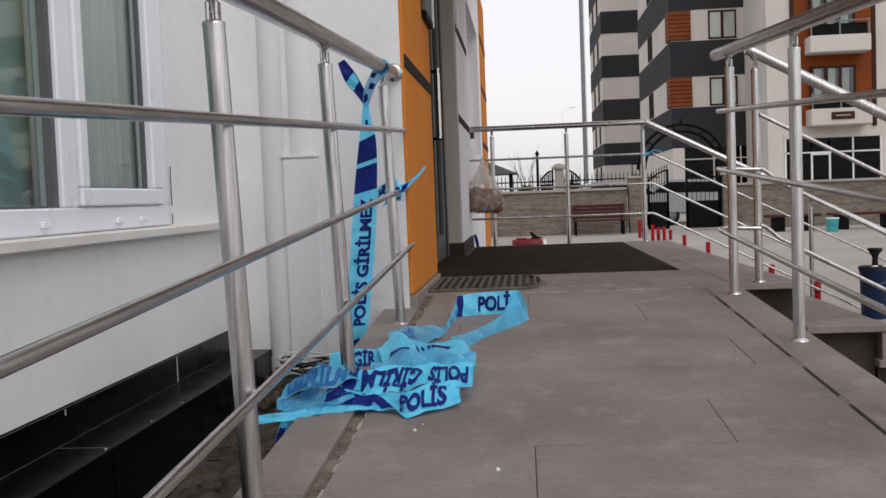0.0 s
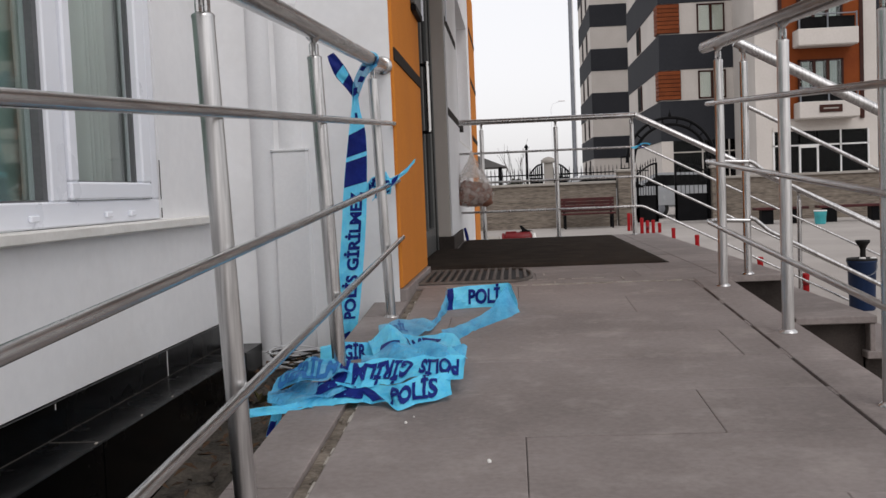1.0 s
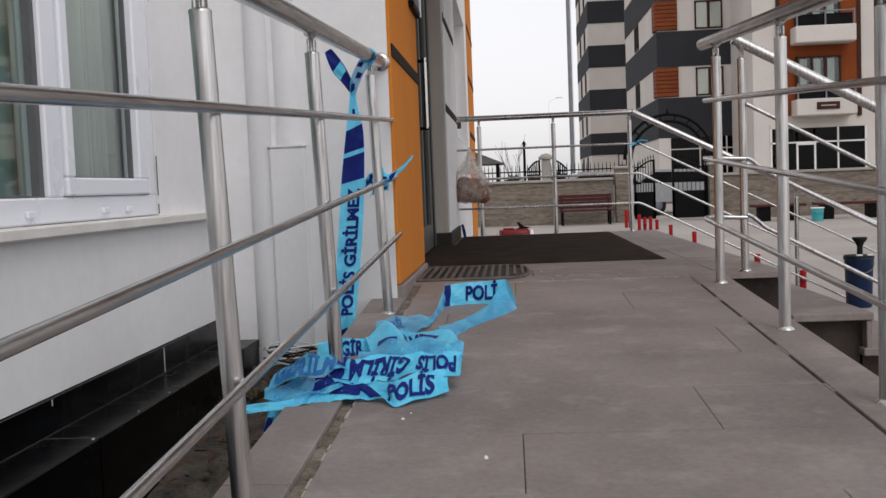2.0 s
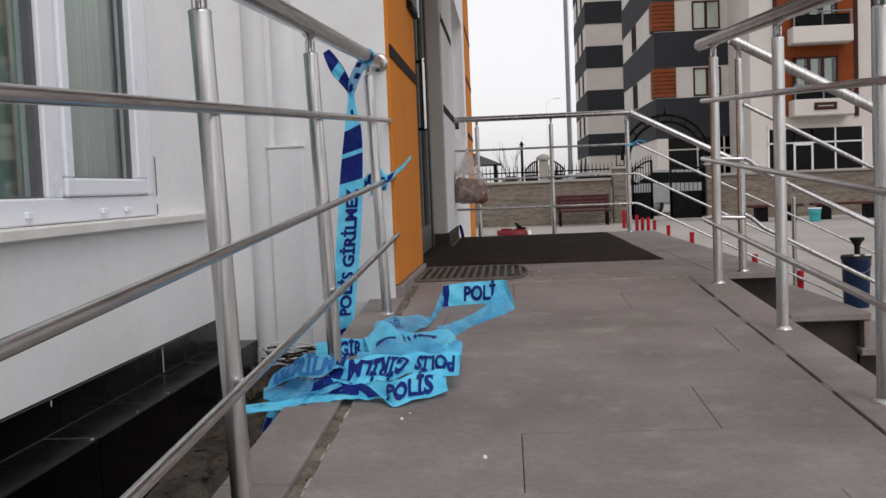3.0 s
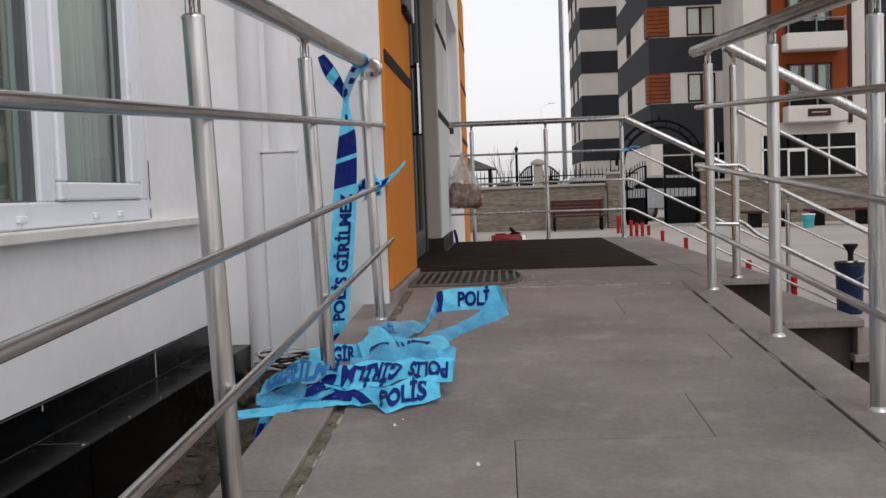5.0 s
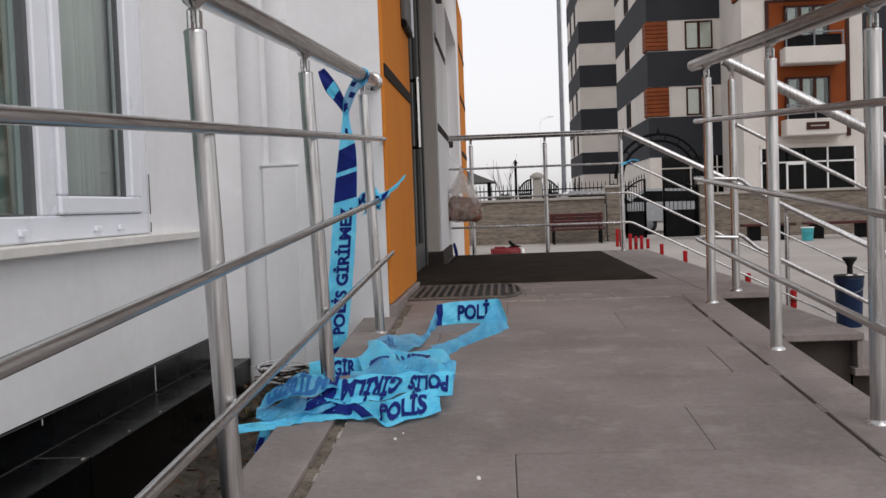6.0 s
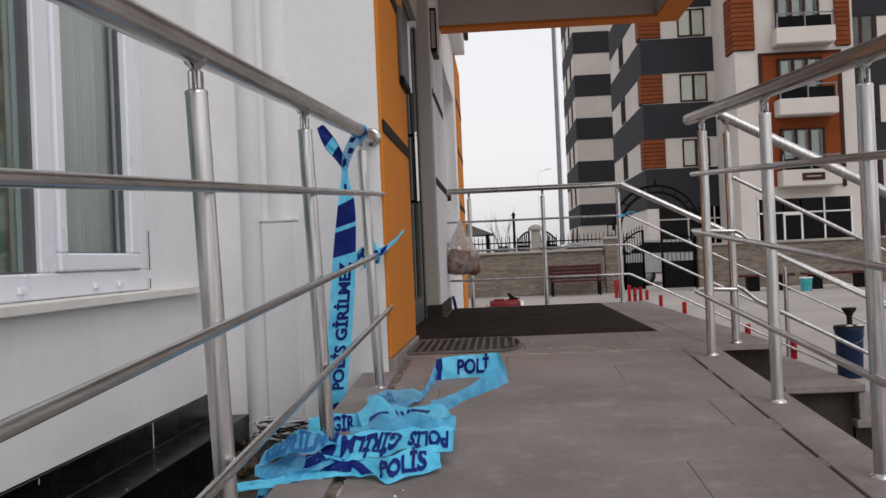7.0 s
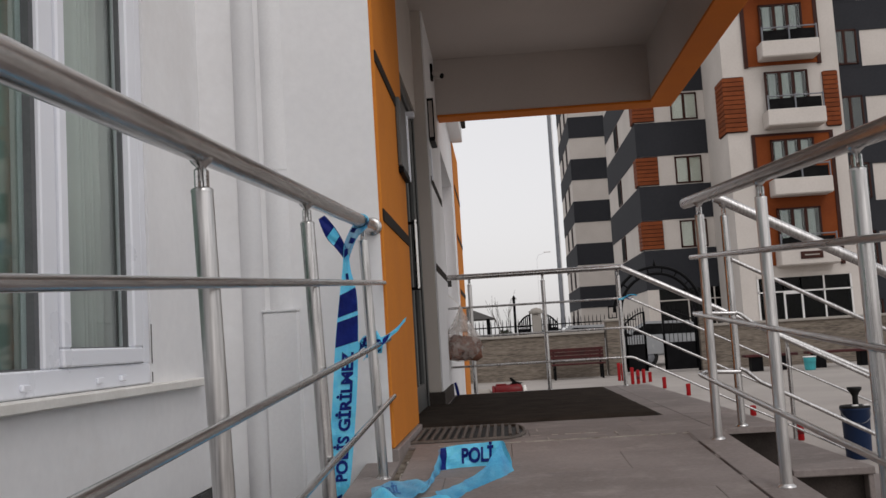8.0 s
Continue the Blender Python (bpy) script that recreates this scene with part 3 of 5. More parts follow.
for i, z in enumerate((1.335, 1.078, 0.808)):
    zr = z + 0.062 * 1.95
    end = [(RX - 0.012, -2.5, z - 0.062 * 5.0), (RX - 0.012, 4.47, zr)]
    if i:
        end += [(RX - 0.002, 4.54, zr + 0.004), (RX + 0.03, 4.60, zr + 0.004), (RX + 0.09, 4.628, zr + 0.002), (RX + 0.2, 4.628, zr - 0.004)]
    part("rail", tubes((end, 0.0105)), STEEL_DARK, g)


def stair_railing(y, name_label, posts, top, drops, x0, xb, xe, slope, sign):
    g = thing("stair_railing", name_label, "railing", "stair railings")
    for x, z0, zt in posts:
        post(g, x, y, z0, zt, 0.0185)
    part("handrail", tubes((([(x0, y, top)] if x0 < xb else []) + [(xb, y, top), (xe, y, top - slope * (xe - xb))], 0.0245), seg=20), STEEL, g)
    for k, dz in enumerate(drops):
        z = top - dz
        if x0 < xb:
            q = [(x0, y + sign, z), (xb + 0.03, y + sign, z), (xb + 0.06, y + sign, z - 0.008)]
        elif k:
            q = [(xb + 0.045, y + sign, z), (xb + 0.070, y + sign, z - 0.012), (xb + 0.10, y + sign, z - 0.038), (xb + 0.13, y + sign, z - slope * 0.12)]
        else:
            q = [(xb + 0.05, y + sign, z)]
        lead = 0.05 if x0 < xb else 0.03 if k == 0 else 0.01
        xk = min(xe, xb + lead + (z - 0.03) / slope)
        q.append((xk, y + sign, z - slope * (xk - xb - lead)))
        part("rail", tubes((q, 0.0095)), STEEL, g)
    return g


g = stair_railing(SY, "steel handrail descending beside the near edge of the stairs", ((1.075, 0.677, 1.725), (2.05, 0.167, 1.20)), 1.745, (0.30, 0.545, 0.805), 2, 1.04, 2.35, 0.54, -0.012)
g = stair_railing(8.6, "steel railing across the landing end and down the stairs", ((-0.25, 0.677, 1.70), (0.39, 0.677, 1.70), (1.04, 0.677, 1.70), (2.43, 0.002, 0.99), (3.34, 0.002, 0.53)), 1.70, (0.27, 0.525, 0.78), -0.449, 1.07, 3.4, 0.512, -0.012)
part("corner_bend", lathed([(0.001, -0.026), (0.02, -0.02), (0.027, 0), (0.02, 0.02), (0.001, 0.026)], (1.07, 8.6, 1.70)), STEEL, g)


# ---- mat, drain grate ----
m = thing("doormat", "large dark brown fibre mat lying on the landing", "doormat")
bm = bmesh.new()
nx, ny = 36, 70
top = []
for a in range(nx + 1):
    row = []
    for b in range(ny + 1):
        y = 5.49 + 2.89 * b / ny
        x0 = -0.60 if y < 7.19 else -0.425
        x = x0 + (0.85 - x0) * a / nx
        edge = min(a, nx - a, b, ny - b)
        wave = 0.007 * max(0.0, noise.noise((x * 1.1, y * 2.6, 1.0))) + 0.004 * max(0.0, noise.noise((x * 3.0, y * 5.0, 7.0)))
        jag = 0.006 * noise.noise((x * 6, y * 6, 3.0)) if edge == 0 else 0.0
        row.append(bm.verts.new((x + jag, y + jag, 0.6765 if edge == 0 else 0.687 + wave + 0.003 * min(edge, 2))))
    top.append(row)
for a in range(nx):
    for b in range(ny):
        bm.faces.new((top[a][b], top[a + 1][b], top[a + 1][b + 1], top[a][b + 1])).smooth = True
part("fibre_sheet", bm, MATFIBRE, m)
part("backing", boxes((-0.41, 0.83, 5.51, 8.36, 0.6755, 0.684)), RUBBER, m)

g = thing("drain_grate", "rusty iron shoe-scraper grate set before the mat", "grate", at=(0, -0.09, 0))
# flush near-black sheet that darkens the gaps between the bars
part("pan", boxes((-0.46, 0.0, 4.72, 5.43, 0.6755, 0.6775)), RUBBER, g)
part("frame", tubes(([(-0.46, 4.73, 0.680), (0.0, 4.73, 0.680), (0.05, 4.80, 0.680), (0.075, 4.93, 0.680), (0.08, 5.08, 0.680), (0.075, 5.23, 0.680), (0.05, 5.36, 0.680), (0.0, 5.43, 0.680), (-0.46, 5.43, 0.680)], 0.010), seg=8), GRATE, g)
part("pan_end", prism(bmesh.new(), [(0.0, 4.73), (0.05, 4.80), (0.075, 4.93), (0.08, 5.08), (0.075, 5.23), (0.05, 5.36), (0.0, 5.43)], "z", 0.6755, 0.6775), RUBBER, g)
for k in range(14):
    x = -0.44 + 0.0375 * k
    cut = 0.0 if x < 0 else 0.10
    part("bar", boxes((x - 0.008, x + 0.008, 4.74 + cut, 5.42 - cut, 0.678, 0.691), bevel=0.002), GRATE, g)


# ---- police tape ----
FONT = {}


def letters(text):
    """Outlines of a word from the built-in font, as vertices and faces, with height 1."""
    if text not in FONT:
        c = bpy.data.curves.new("word", "FONT")
        c.body, c.offset, c.resolution_u = text, 0.041, 3
        ob = new("word", c)
        bpy.context.view_layer.update()
        dg = bpy.context.evaluated_depsgraph_get()
        me = bpy.data.meshes.new_from_object(ob.evaluated_get(dg))
        bm = bmesh.new()
        bm.from_mesh(me)
        bmesh.ops.triangulate(bm, faces=bm.faces)
        for _ in range(3):
            es = [e for e in bm.edges if e.calc_length() > 0.22]
            if es:
                bmesh.ops.subdivide_edges(bm, edges=es, cuts=1)
                bmesh.ops.triangulate(bm, faces=[f for f in bm.faces if len(f.verts) > 3])
        bm.verts.ensure_lookup_table()
        FONT[text] = ([tuple(v.co) for v in bm.verts], [[v.index for v in f.verts] for f in bm.faces])
        bm.free()
        bpy.data.objects.remove(ob)
        bpy.data.meshes.remove(me)
        bpy.data.curves.remove(c)
    return FONT[text]


class Band:
    """A strip of film: rows of (centre, half-width vector), smoothly joined, with small creases."""

    def __init__(self, rows, crease=0.004, seed=0.0):
        self.c = [Vector(r[0]) for r in rows]
        self.h = [Vector(r[1]) for r in rows]
        self.crease, self.seed = crease, seed
        self.cum = [0.0]
        for a, b in zip(self.c, self.c[1:]):
            self.cum.append(self.cum[-1] + (b - a).length)
        self.length = self.cum[-1]

    def blend(self, vs, i, t):
        p0, p1, p2, p3 = vs[max(i - 1, 0)], vs[i], vs[i + 1], vs[min(i + 2, len(vs) - 1)]
        return 0.5 * (2 * p1 + (p2 - p0) * t + (2 * p0 - 5 * p1 + 4 * p2 - p3) * t * t + (3 * p1 - p0 - 3 * p2 + p3) * t ** 3)

    def flat(self, s, v):
        s = min(max(s, 0.0), self.length - 1e-6)
        i = max(k for k in range(len(self.cum) - 1) if self.cum[k] <= s)
        t = (s - self.cum[i]) / (self.cum[i + 1] - self.cum[i])
        return self.blend(self.c, i, t) + self.blend(self.h, i, t) * v

    def at(self, s, v, lift=0.0):
        p = self.flat(s, v)
        du = self.flat(s + 0.004, v) - self.flat(s - 0.004, v)
        dv = self.flat(s, 1) - self.flat(s, -1)
        n = du.cross(dv)
        n = n.normalized() if n.length > 1e-9 else Vector((0, 0, 1))
        q = 1 - 2.4 * abs(noise.noise((s * 13 + self.seed, v * 0.9 + s * 4, self.seed * 3.7))) + 0.4 * noise.noise((s * 37, v * 2.2 + self.seed, 2.0))
        fold = abs((s * 9 + 0.55 * v + self.seed * 1.7) % 1.0 - 0.5) * 2 - 0.5
        return p + n * (self.crease * (q + 1.7 * fold) + lift)

    def sheet(self, s0=0.0, s1=None, v0=-1.0, v1=1.0, lift=0.0, skew=0.0):
        s1 = self.length if s1 is None else s1
        bm = bmesh.new()
        n, k = max(4, int((s1 - s0) / 0.009)), 7
        g = []
        for i in range(n + 1):
            row = []
            for j in range(k + 1):
                v = v0 + (v1 - v0) * j / k
                row.append(bm.verts.new(self.at(min(max(s0 + (s1 - s0) * i / n + skew * v, 0), self.length), v, lift)))
            g.append(row)
        for i in range(n):
            for j in range(k):
                bm.faces.new((g[i][j], g[i + 1][j], g[i + 1][j + 1], g[i][j + 1]))
        return bm

    def word(self, text, s0, s1, cap, turned=False, lift=0.0012, mid=0.0):
        """Bold capitals of height cap laid on the strip between s0 and s1; turned reads from the other side."""
        vs, fs = letters(text)
        bm = bmesh.new()
        lo, hi = min(v[0] for v in vs), max(v[0] for v in vs)
        made = []
        for x, y, _ in vs:
            u, w = (x - lo) / (hi - lo), (y / 0.70 - 0.5) * cap
            if turned:
                u, w = 1 - u, -w
            s = s0 + u * (s1 - s0)
            half = max(0.02, (self.flat(s, 1) - self.flat(s, -1)).length / 2)
            made.append(bm.verts.new(self.at(s, min(max(mid + w / half, -1), 1), lift)))
        for f in fs:
            corner = [made[i] for i in f]
            if len(set(corner)) == len(f) and bm.faces.get(corner) is None:
                bm.faces.new(corner)
        return bm


def two_sided(parent, band, word_rows=(), block_rows=(), film_material=None, side=1, ink=None):
    part("strip", band.sheet(), film_material or TAPE, parent)
    for text, s0, s1, cap, turned in word_rows:
        part("lettering", band.word(text, s0, s1, cap, turned, 0.0030 * side), ink or INK, parent, "dark blue printed capitals")
    for s0, s1, v0, v1, skew in block_rows:
        part("printed_block", band.sheet(s0, s1, v0, v1, 0.0016 * side, skew), INK, parent, "dark blue printed block")


HY = 3.735
hang = thing("hanging_police_tape", "light blue police tape tied to the handrail, hanging down", "police tape", "police tapes")
b = Band([((-0.580, HY, 1.50), (0.011, 0, 0)), ((-0.581, HY, 1.44), (0.016, 0.003, 0)), ((-0.580, HY, 1.34), (0.033, 0.005, 0)), ((-0.594, HY, 1.17), (0.043, 0.008, 0)), ((-0.611, HY, 0.98), (0.045, 0.010, 0)), ((-0.634, HY - 0.01, 0.76), (0.044, 0.008, 0)), ((-0.644, HY - 0.02, 0.63), (0.036, 0.004, 0)), ((-0.648, HY - 0.02, 0.565), (0.018, 0, 0))], 0.003, 1.3)
part("strip", b.sheet(), TAPE, hang)
up = Band([(tuple(b.c[i]), tuple(-b.h[i])) for i in range(len(b.c) - 1, -1, -1)], 0.0, 1.3)
part("lettering", up.word("POLİS GİRİLMEZ", 0.085, 0.565, 0.041, False, 0.006, -0.1), INK, hang, "dark blue printed capitals")
for s0, s1, v0, v1, skew in ((0.145, 0.235, -0.97, 0.97, -0.012), (0.252, 0.345, -0.97, 0.97, -0.012), (0.075, 0.105, -0.25, 0.25, 0.0), (0.90, 0.93, -0.85, 0.3, -0.01)):
    part("printed_block", b.sheet(s0, s1, v0, v1, 0.0018, skew), INK, hang, "dark blue printed block")
    part("printed_block", b.sheet(s0, s1, v0, v1, -0.0018, skew), INK, hang, "dark blue printed block")
t = Band([((-0.578, HY, 1.49), (0.010, 0, 0.006)), ((-0.60, HY - 0.01, 1.535), (0.016, 0, 0.010)), ((-0.628, HY - 0.02, 1.58), (0.022, 0, 0.012)), ((-0.652, HY - 0.02, 1.625), (0.017, 0, 0.010)), ((-0.665, HY - 0.02, 1.65), (0.012, 0, 0.006))], 0.003, 2.1)
part("tail", t.sheet(), INK, hang, "dark blue tape end sticking out of the knot")
part("printed_block", t.sheet(0.075, 0.115, -0.9, 0.9, -0.0015, 0.01), TAPE, hang, "light blue stretch of the tape end")
k = Band([((-0.582, HY, 1.47), (0.010, 0, 0.005)), ((-0.570, HY - 0.01, 1.525), (0.016, 0, -0.008)), ((-0.548, HY - 0.02, 1.57), (0.014, 0.004, -0.014)), ((-0.525, HY - 0.03, 1.598), (0.012, 0.01, -0.017)), ((-0.500, HY - 0.028, 1.618), (0.010, 0.016, -0.016))], 0.005, 3.3)
part("knot", k.sheet(), TAPE_DARKER, hang)
for s0, s1, v0, v1 in ((0.03, 0.055, -0.7, 0.1), (0.075, 0.10, -0.2, 0.8), (0.12, 0.14, -0.8, 0.0)):
    part("printed_block", k.sheet(s0, s1, v0, v1, 0.0016, 0.01), INK, hang, "dark blue printed block")
    part("printed_block", k.sheet(s0, s1, v0, v1, -0.0016, 0.01), INK, hang, "dark blue printed block")
# two turns wrapped tight round the handrail
RZ = 1.557 + RS * (HY - 2.5)
for w, (dy, r) in enumerate(((-0.012, 0.0285), (0.016, 0.0305))):
    k = Band([((LX + r * math.cos(radians(a)), HY + dy + 0.00006 * a, RZ + r * math.sin(radians(a))), (0.0, 0.021, 0.003)) for a in range(-150, 215, 24)], 0.0012, 4.3 + w)
    part("loop", k.sheet(), TAPE, hang)
    part("printed_block", k.sheet(0.05, 0.085, -0.9, 0.3, 0.0012, 0.006), INK, hang, "dark blue printed block")
    part("printed_block", k.sheet(0.05, 0.085, -0.9, 0.3, -0.0012, 0.006), INK, hang, "dark blue printed block")

knot = thing("knotted_police_tape", "short blue police tape knotted round the lower rail", "police tape", "police tapes")
KY = 3.84
for i, rows in enumerate(([((-0.575, KY - 0.03, 1.115), (0, 0.012, 0.020)), ((-0.53, KY - 0.04, 1.165), (0.008, 0.01, 0.024)), ((-0.475, KY - 0.04, 1.15), (0.006, 0.01, 0.024)), ((-0.43, KY - 0.03, 1.187), (0.005, 0.004, 0.013)), ((-0.40, KY - 0.02, 1.209), (0.005, 0.004, 0.013)), ((-0.372, KY - 0.02, 1.234), (0.006, 0.004, 0.012))],
                          [((-0.545, KY - 0.03, 1.175), (0.008, 0.004, 0.011)), ((-0.515, KY - 0.045, 1.13), (0.013, 0.0, 0.008)), ((-0.535, KY - 0.04, 1.10), (0.011, 0.004, 0.009))],
                          [((-0.495, KY - 0.04, 1.195), (0.010, 0.007, 0.007)), ((-0.478, KY - 0.045, 1.15), (0.013, 0.004, 0.010)), ((-0.488, KY - 0.02, 1.115), (0.011, 0.007, 0.004)), ((-0.51, KY + 0.02, 1.15), (0.009, 0.009, 0.004))])):
    q = Band(rows, 0.005, 6.0 + i)
    part("strip", q.sheet(), TAPE, knot)
    part("printed_block", q.sheet(0.03, min(0.075, q.length), -0.8, 0.6, 0.0012, 0.01), INK, knot, "dark blue printed block")
    part("printed_block", q.sheet(0.03, min(0.075, q.length), -0.8, 0.6, -0.0012, 0.01), INK, knot, "dark blue printed block")
    if i == 0:
        part("printed_block", q.sheet(0.13, 0.17, -0.7, 0.7, -0.0014, 0.01), INK, knot, "dark blue printed block")
        part("printed_block", q.sheet(0.13, 0.17, -0.7, 0.7, 0.0014, 0.01), INK, knot, "dark blue printed block")


def on(x, y, h):
    return Vector((x, y, ramp_z(y) + h))


def laid(rows, crease=0.005, seed=0.0):
    """A strip from rows of (lower edge x, y, h, upper edge dx, dy, dh) above the ramp."""
    out = []
    for x, y, h, dx, dy, dh in rows:
        lo = on(x, y, h)
        d = Vector((dx, dy, dh))
        out.append((lo + d / 2, d / 2))
    return Band(out, crease * 1.35, seed)


heap = thing("police_tape_heap", "crumpled heap of light blue police tape lying on the ramp", "police tape", "police tapes")
b = laid([(-0.69, 2.44, 0.0, 0.0, 0.01, 0.022), (-0.61, 2.47, 0.0, 0.0, 0.02, 0.02), (-0.53, 2.50, 0.004, -0.01, 0.05, 0.02), (-0.46, 2.52, 0.007, -0.025, 0.08, 0.036), (-0.39, 2.52, 0.009, -0.025, 0.08, 0.032), (-0.34, 2.50, 0.01, -0.01, 0.07, 0.034), (-0.31, 2.46, 0.005, 0.0, 0.08, 0.053), (-0.26, 2.50, 0.006, -0.005, 0.08, 0.058), (-0.18, 2.56, 0.01, -0.005, 0.08, 0.05)], 0.004, 0.7)
two_sided(heap, b, (("POLİS", 0.40, 0.545, 0.062, False),), ((0.23, 0.31, -0.5, 0.98, 0.02), (0.30, 0.345, -0.9, 0.98, -0.03)), TAPE, 1)
b = laid([(-0.50, 2.58, 0.035, -0.015, 0.08, 0.035), (-0.42, 2.57, 0.038, 0.0, 0.13, 0.048), (-0.35, 2.60, 0.034, 0.012, 0.13, 0.047), (-0.28, 2.61, 0.047, 0.009, 0.13, 0.034), (-0.21, 2.61, 0.042, -0.005, 0.12, 0.044), (-0.15, 2.61, 0.038, 0.0, 0.12, 0.046)], 0.005, 1.9)
two_sided(heap, b, (("POLİS", 0.245, 0.348, 0.085, True), ("GİRİLM", 0.06, 0.225, 0.085, True)), (), TAPE, 1)
b = laid([(-0.66, 2.50, 0.015, -0.012, 0.08, 0.016), (-0.59, 2.51, 0.011, -0.02, 0.09, 0.031), (-0.52, 2.52, 0.024, -0.02, 0.08, 0.034), (-0.475, 2.55, 0.028, -0.01, 0.08, 0.04), (-0.45, 2.62, 0.025, 0.0, 0.08, 0.024)], 0.006, 2.7)
two_sided(heap, b, (), ((0.135, 0.215, -0.6, 0.95, 0.02),), TAPE_DARKER, 1)
b = laid([(-0.66, 2.54, 0.03, 0.01, 0.06, 0.035), (-0.62, 2.55, 0.05, 0.02, 0.07, 0.045), (-0.56, 2.54, 0.062, 0.004, 0.08, 0.050), (-0.50, 2.56, 0.070, 0.004, 0.08, 0.036), (-0.465, 2.60, 0.072, -0.015, 0.08, 0.018), (-0.45, 2.66, 0.06, -0.015, 0.08, 0.006)], 0.005, 3.9)
two_sided(heap, b, (("GİRİLM", 0.025, 0.185, 0.070, False),), ((0.195, 0.235, -0.6, 0.6, 0.0),), TAPE_DARKER, 1, INK_PALE)
b = laid([(-0.62, 3.02, 0.0, 0.0, 0.03, 0.05), (-0.56, 3.02, 0.0, -0.004, 0.03, 0.062), (-0.50, 3.05, 0.0, -0.004, 0.03, 0.055), (-0.44, 3.10, 0.0, -0.005, 0.04, 0.042)], 0.003, 4.5)
two_sided(heap, b, (("GİR", 0.075, 0.150, 0.046, False),), (), TAPE, 1)
b = laid([(-0.42, 2.88, 0.03, -0.06, 0.24, 0.035), (-0.35, 2.86, 0.04, -0.07, 0.34, 0.055), (-0.28, 2.84, 0.05, -0.05, 0.26, 0.02), (-0.22, 2.82, 0.055, -0.03, 0.30, 0.026), (-0.145, 2.80, 0.05, -0.05, 0.34, 0.016)], 0.005, 5.2)
two_sided(heap, b, (("LMEZ", 0.135, 0.25, 0.16, False),), ((0.035, 0.10, -0.95, 0.1, 0.02),), TAPE, 1)
b = laid([(-0.45, 3.18, 0.03, -0.04, 0.26, 0.016), (-0.39, 3.25, 0.03, -0.05, 0.30, 0.017), (-0.33, 3.35, 0.02, -0.03, 0.28, 0.016), (-0.30, 3.50, 0.01, -0.01, 0.15, 0.01), (-0.29, 3.75, 0.0, 0.0, 0.06, 0.04), (-0.275, 3.90, 0.0, 0.0, 0.02, 0.082)], 0.003, 6.1)
two_sided(heap, b, (("GİRİL", 0.03, 0.15, 0.13, False),), (), TAPE_DARKER, 1, INK_PALE)
b = laid([(-0.28, 3.90, 0.0, 0.004, 0.02, 0.084), (-0.20, 3.94, 0.0, 0.003, 0.02, 0.088), (-0.10, 3.95, 0.0, 0.003, 0.02, 0.090), (-0.04, 3.93, 0.0, 0.005, 0.03, 0.096), (0.01, 3.84, 0.0, -0.023, 0.08, 0.095)], 0.003, 7.4)
two_sided(heap, b, (("POLİ", 0.095, 0.22, 0.056, False),), ((0.0, 0.035, -0.98, 0.98, 0.0),), TAPE, 1)
b = laid([(0.012, 3.82, 0.0, -0.050, 0.04, 0.099), (-0.025, 3.72, 0.0, -0.048, 0.07, 0.066), (-0.07, 3.64, 0.0, -0.033, 0.08, 0.036), (-0.14, 3.50, 0.0, -0.029, 0.07, 0.026), (-0.19, 3.35, 0.0, -0.03, 0.07, 0.032), (-0.22, 3.12, 0.015, -0.034, 0.15, 0.042)], 0.0015, 8.8)
two_sided(heap, b, (), (), TAPE_DARKER, 1)
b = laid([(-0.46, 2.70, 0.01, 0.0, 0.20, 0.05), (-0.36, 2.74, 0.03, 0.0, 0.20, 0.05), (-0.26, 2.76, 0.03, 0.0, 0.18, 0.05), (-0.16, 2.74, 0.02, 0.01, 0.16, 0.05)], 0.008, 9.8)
two_sided(heap, b, (), (), TAPE_DARKER, 1)
b = Band([((-0.655, 2.50, 0.50), (0.010, 0, 0)), ((-0.648, 2.55, 0.54), (0.014, 0, 0)), ((-0.655, 2.60, 0.572), (0.014, 0, 0))], 0.004, 10.4)
two_sided(heap, b, (), ((0.0, 0.05, -0.9, 0.5, 0.0),), TAPE, -1)

bow = thing("tied_police_tape", "scrap of blue police tape tied to the far landing railing", "police tape", "police tapes")
for i, rows in enumerate(([((1.03, 8.575, 1.42), (0, 0.006, 0.008)), ((1.07, 8.57, 1.428), (0.003, 0.006, 0.008)), ((1.13, 8.57, 1.452), (0, 0.004, 0.004)), ((1.19, 8.565, 1.446), (0.004, 0.004, 0.006))], [((1.09, 8.57, 1.44), (0, 0.006, 0.010)), ((1.12, 8.56, 1.415), (0.006, 0.006, 0.006)), ((1.15, 8.56, 1.43), (0.006, 0.0, 0.006))])):
    q = Band(rows, 0.006, 11.0 + i)
    part("strip", q.sheet(), TAPE if i == 0 else INK, bow)


scrap = thing("tape_scrap", "small dark blue scrap of tape leaning on the skirting", "police tape")
q = Band([((-0.40, 8.52, 0.678), (0.012, 0, 0)), ((-0.41, 8.55, 0.73), (0.014, 0, 0)), ((-0.425, 8.56, 0.79), (0.010, 0, 0.004))], 0.004, 12.5)
part("strip", q.sheet(), INK, scrap)


# ---- bag of bread hanging on the railing ----
bag = thing("bread_bag", "clear plastic bag of bread hanging from the railing", "bag")
BX, BY = -0.335, 8.44
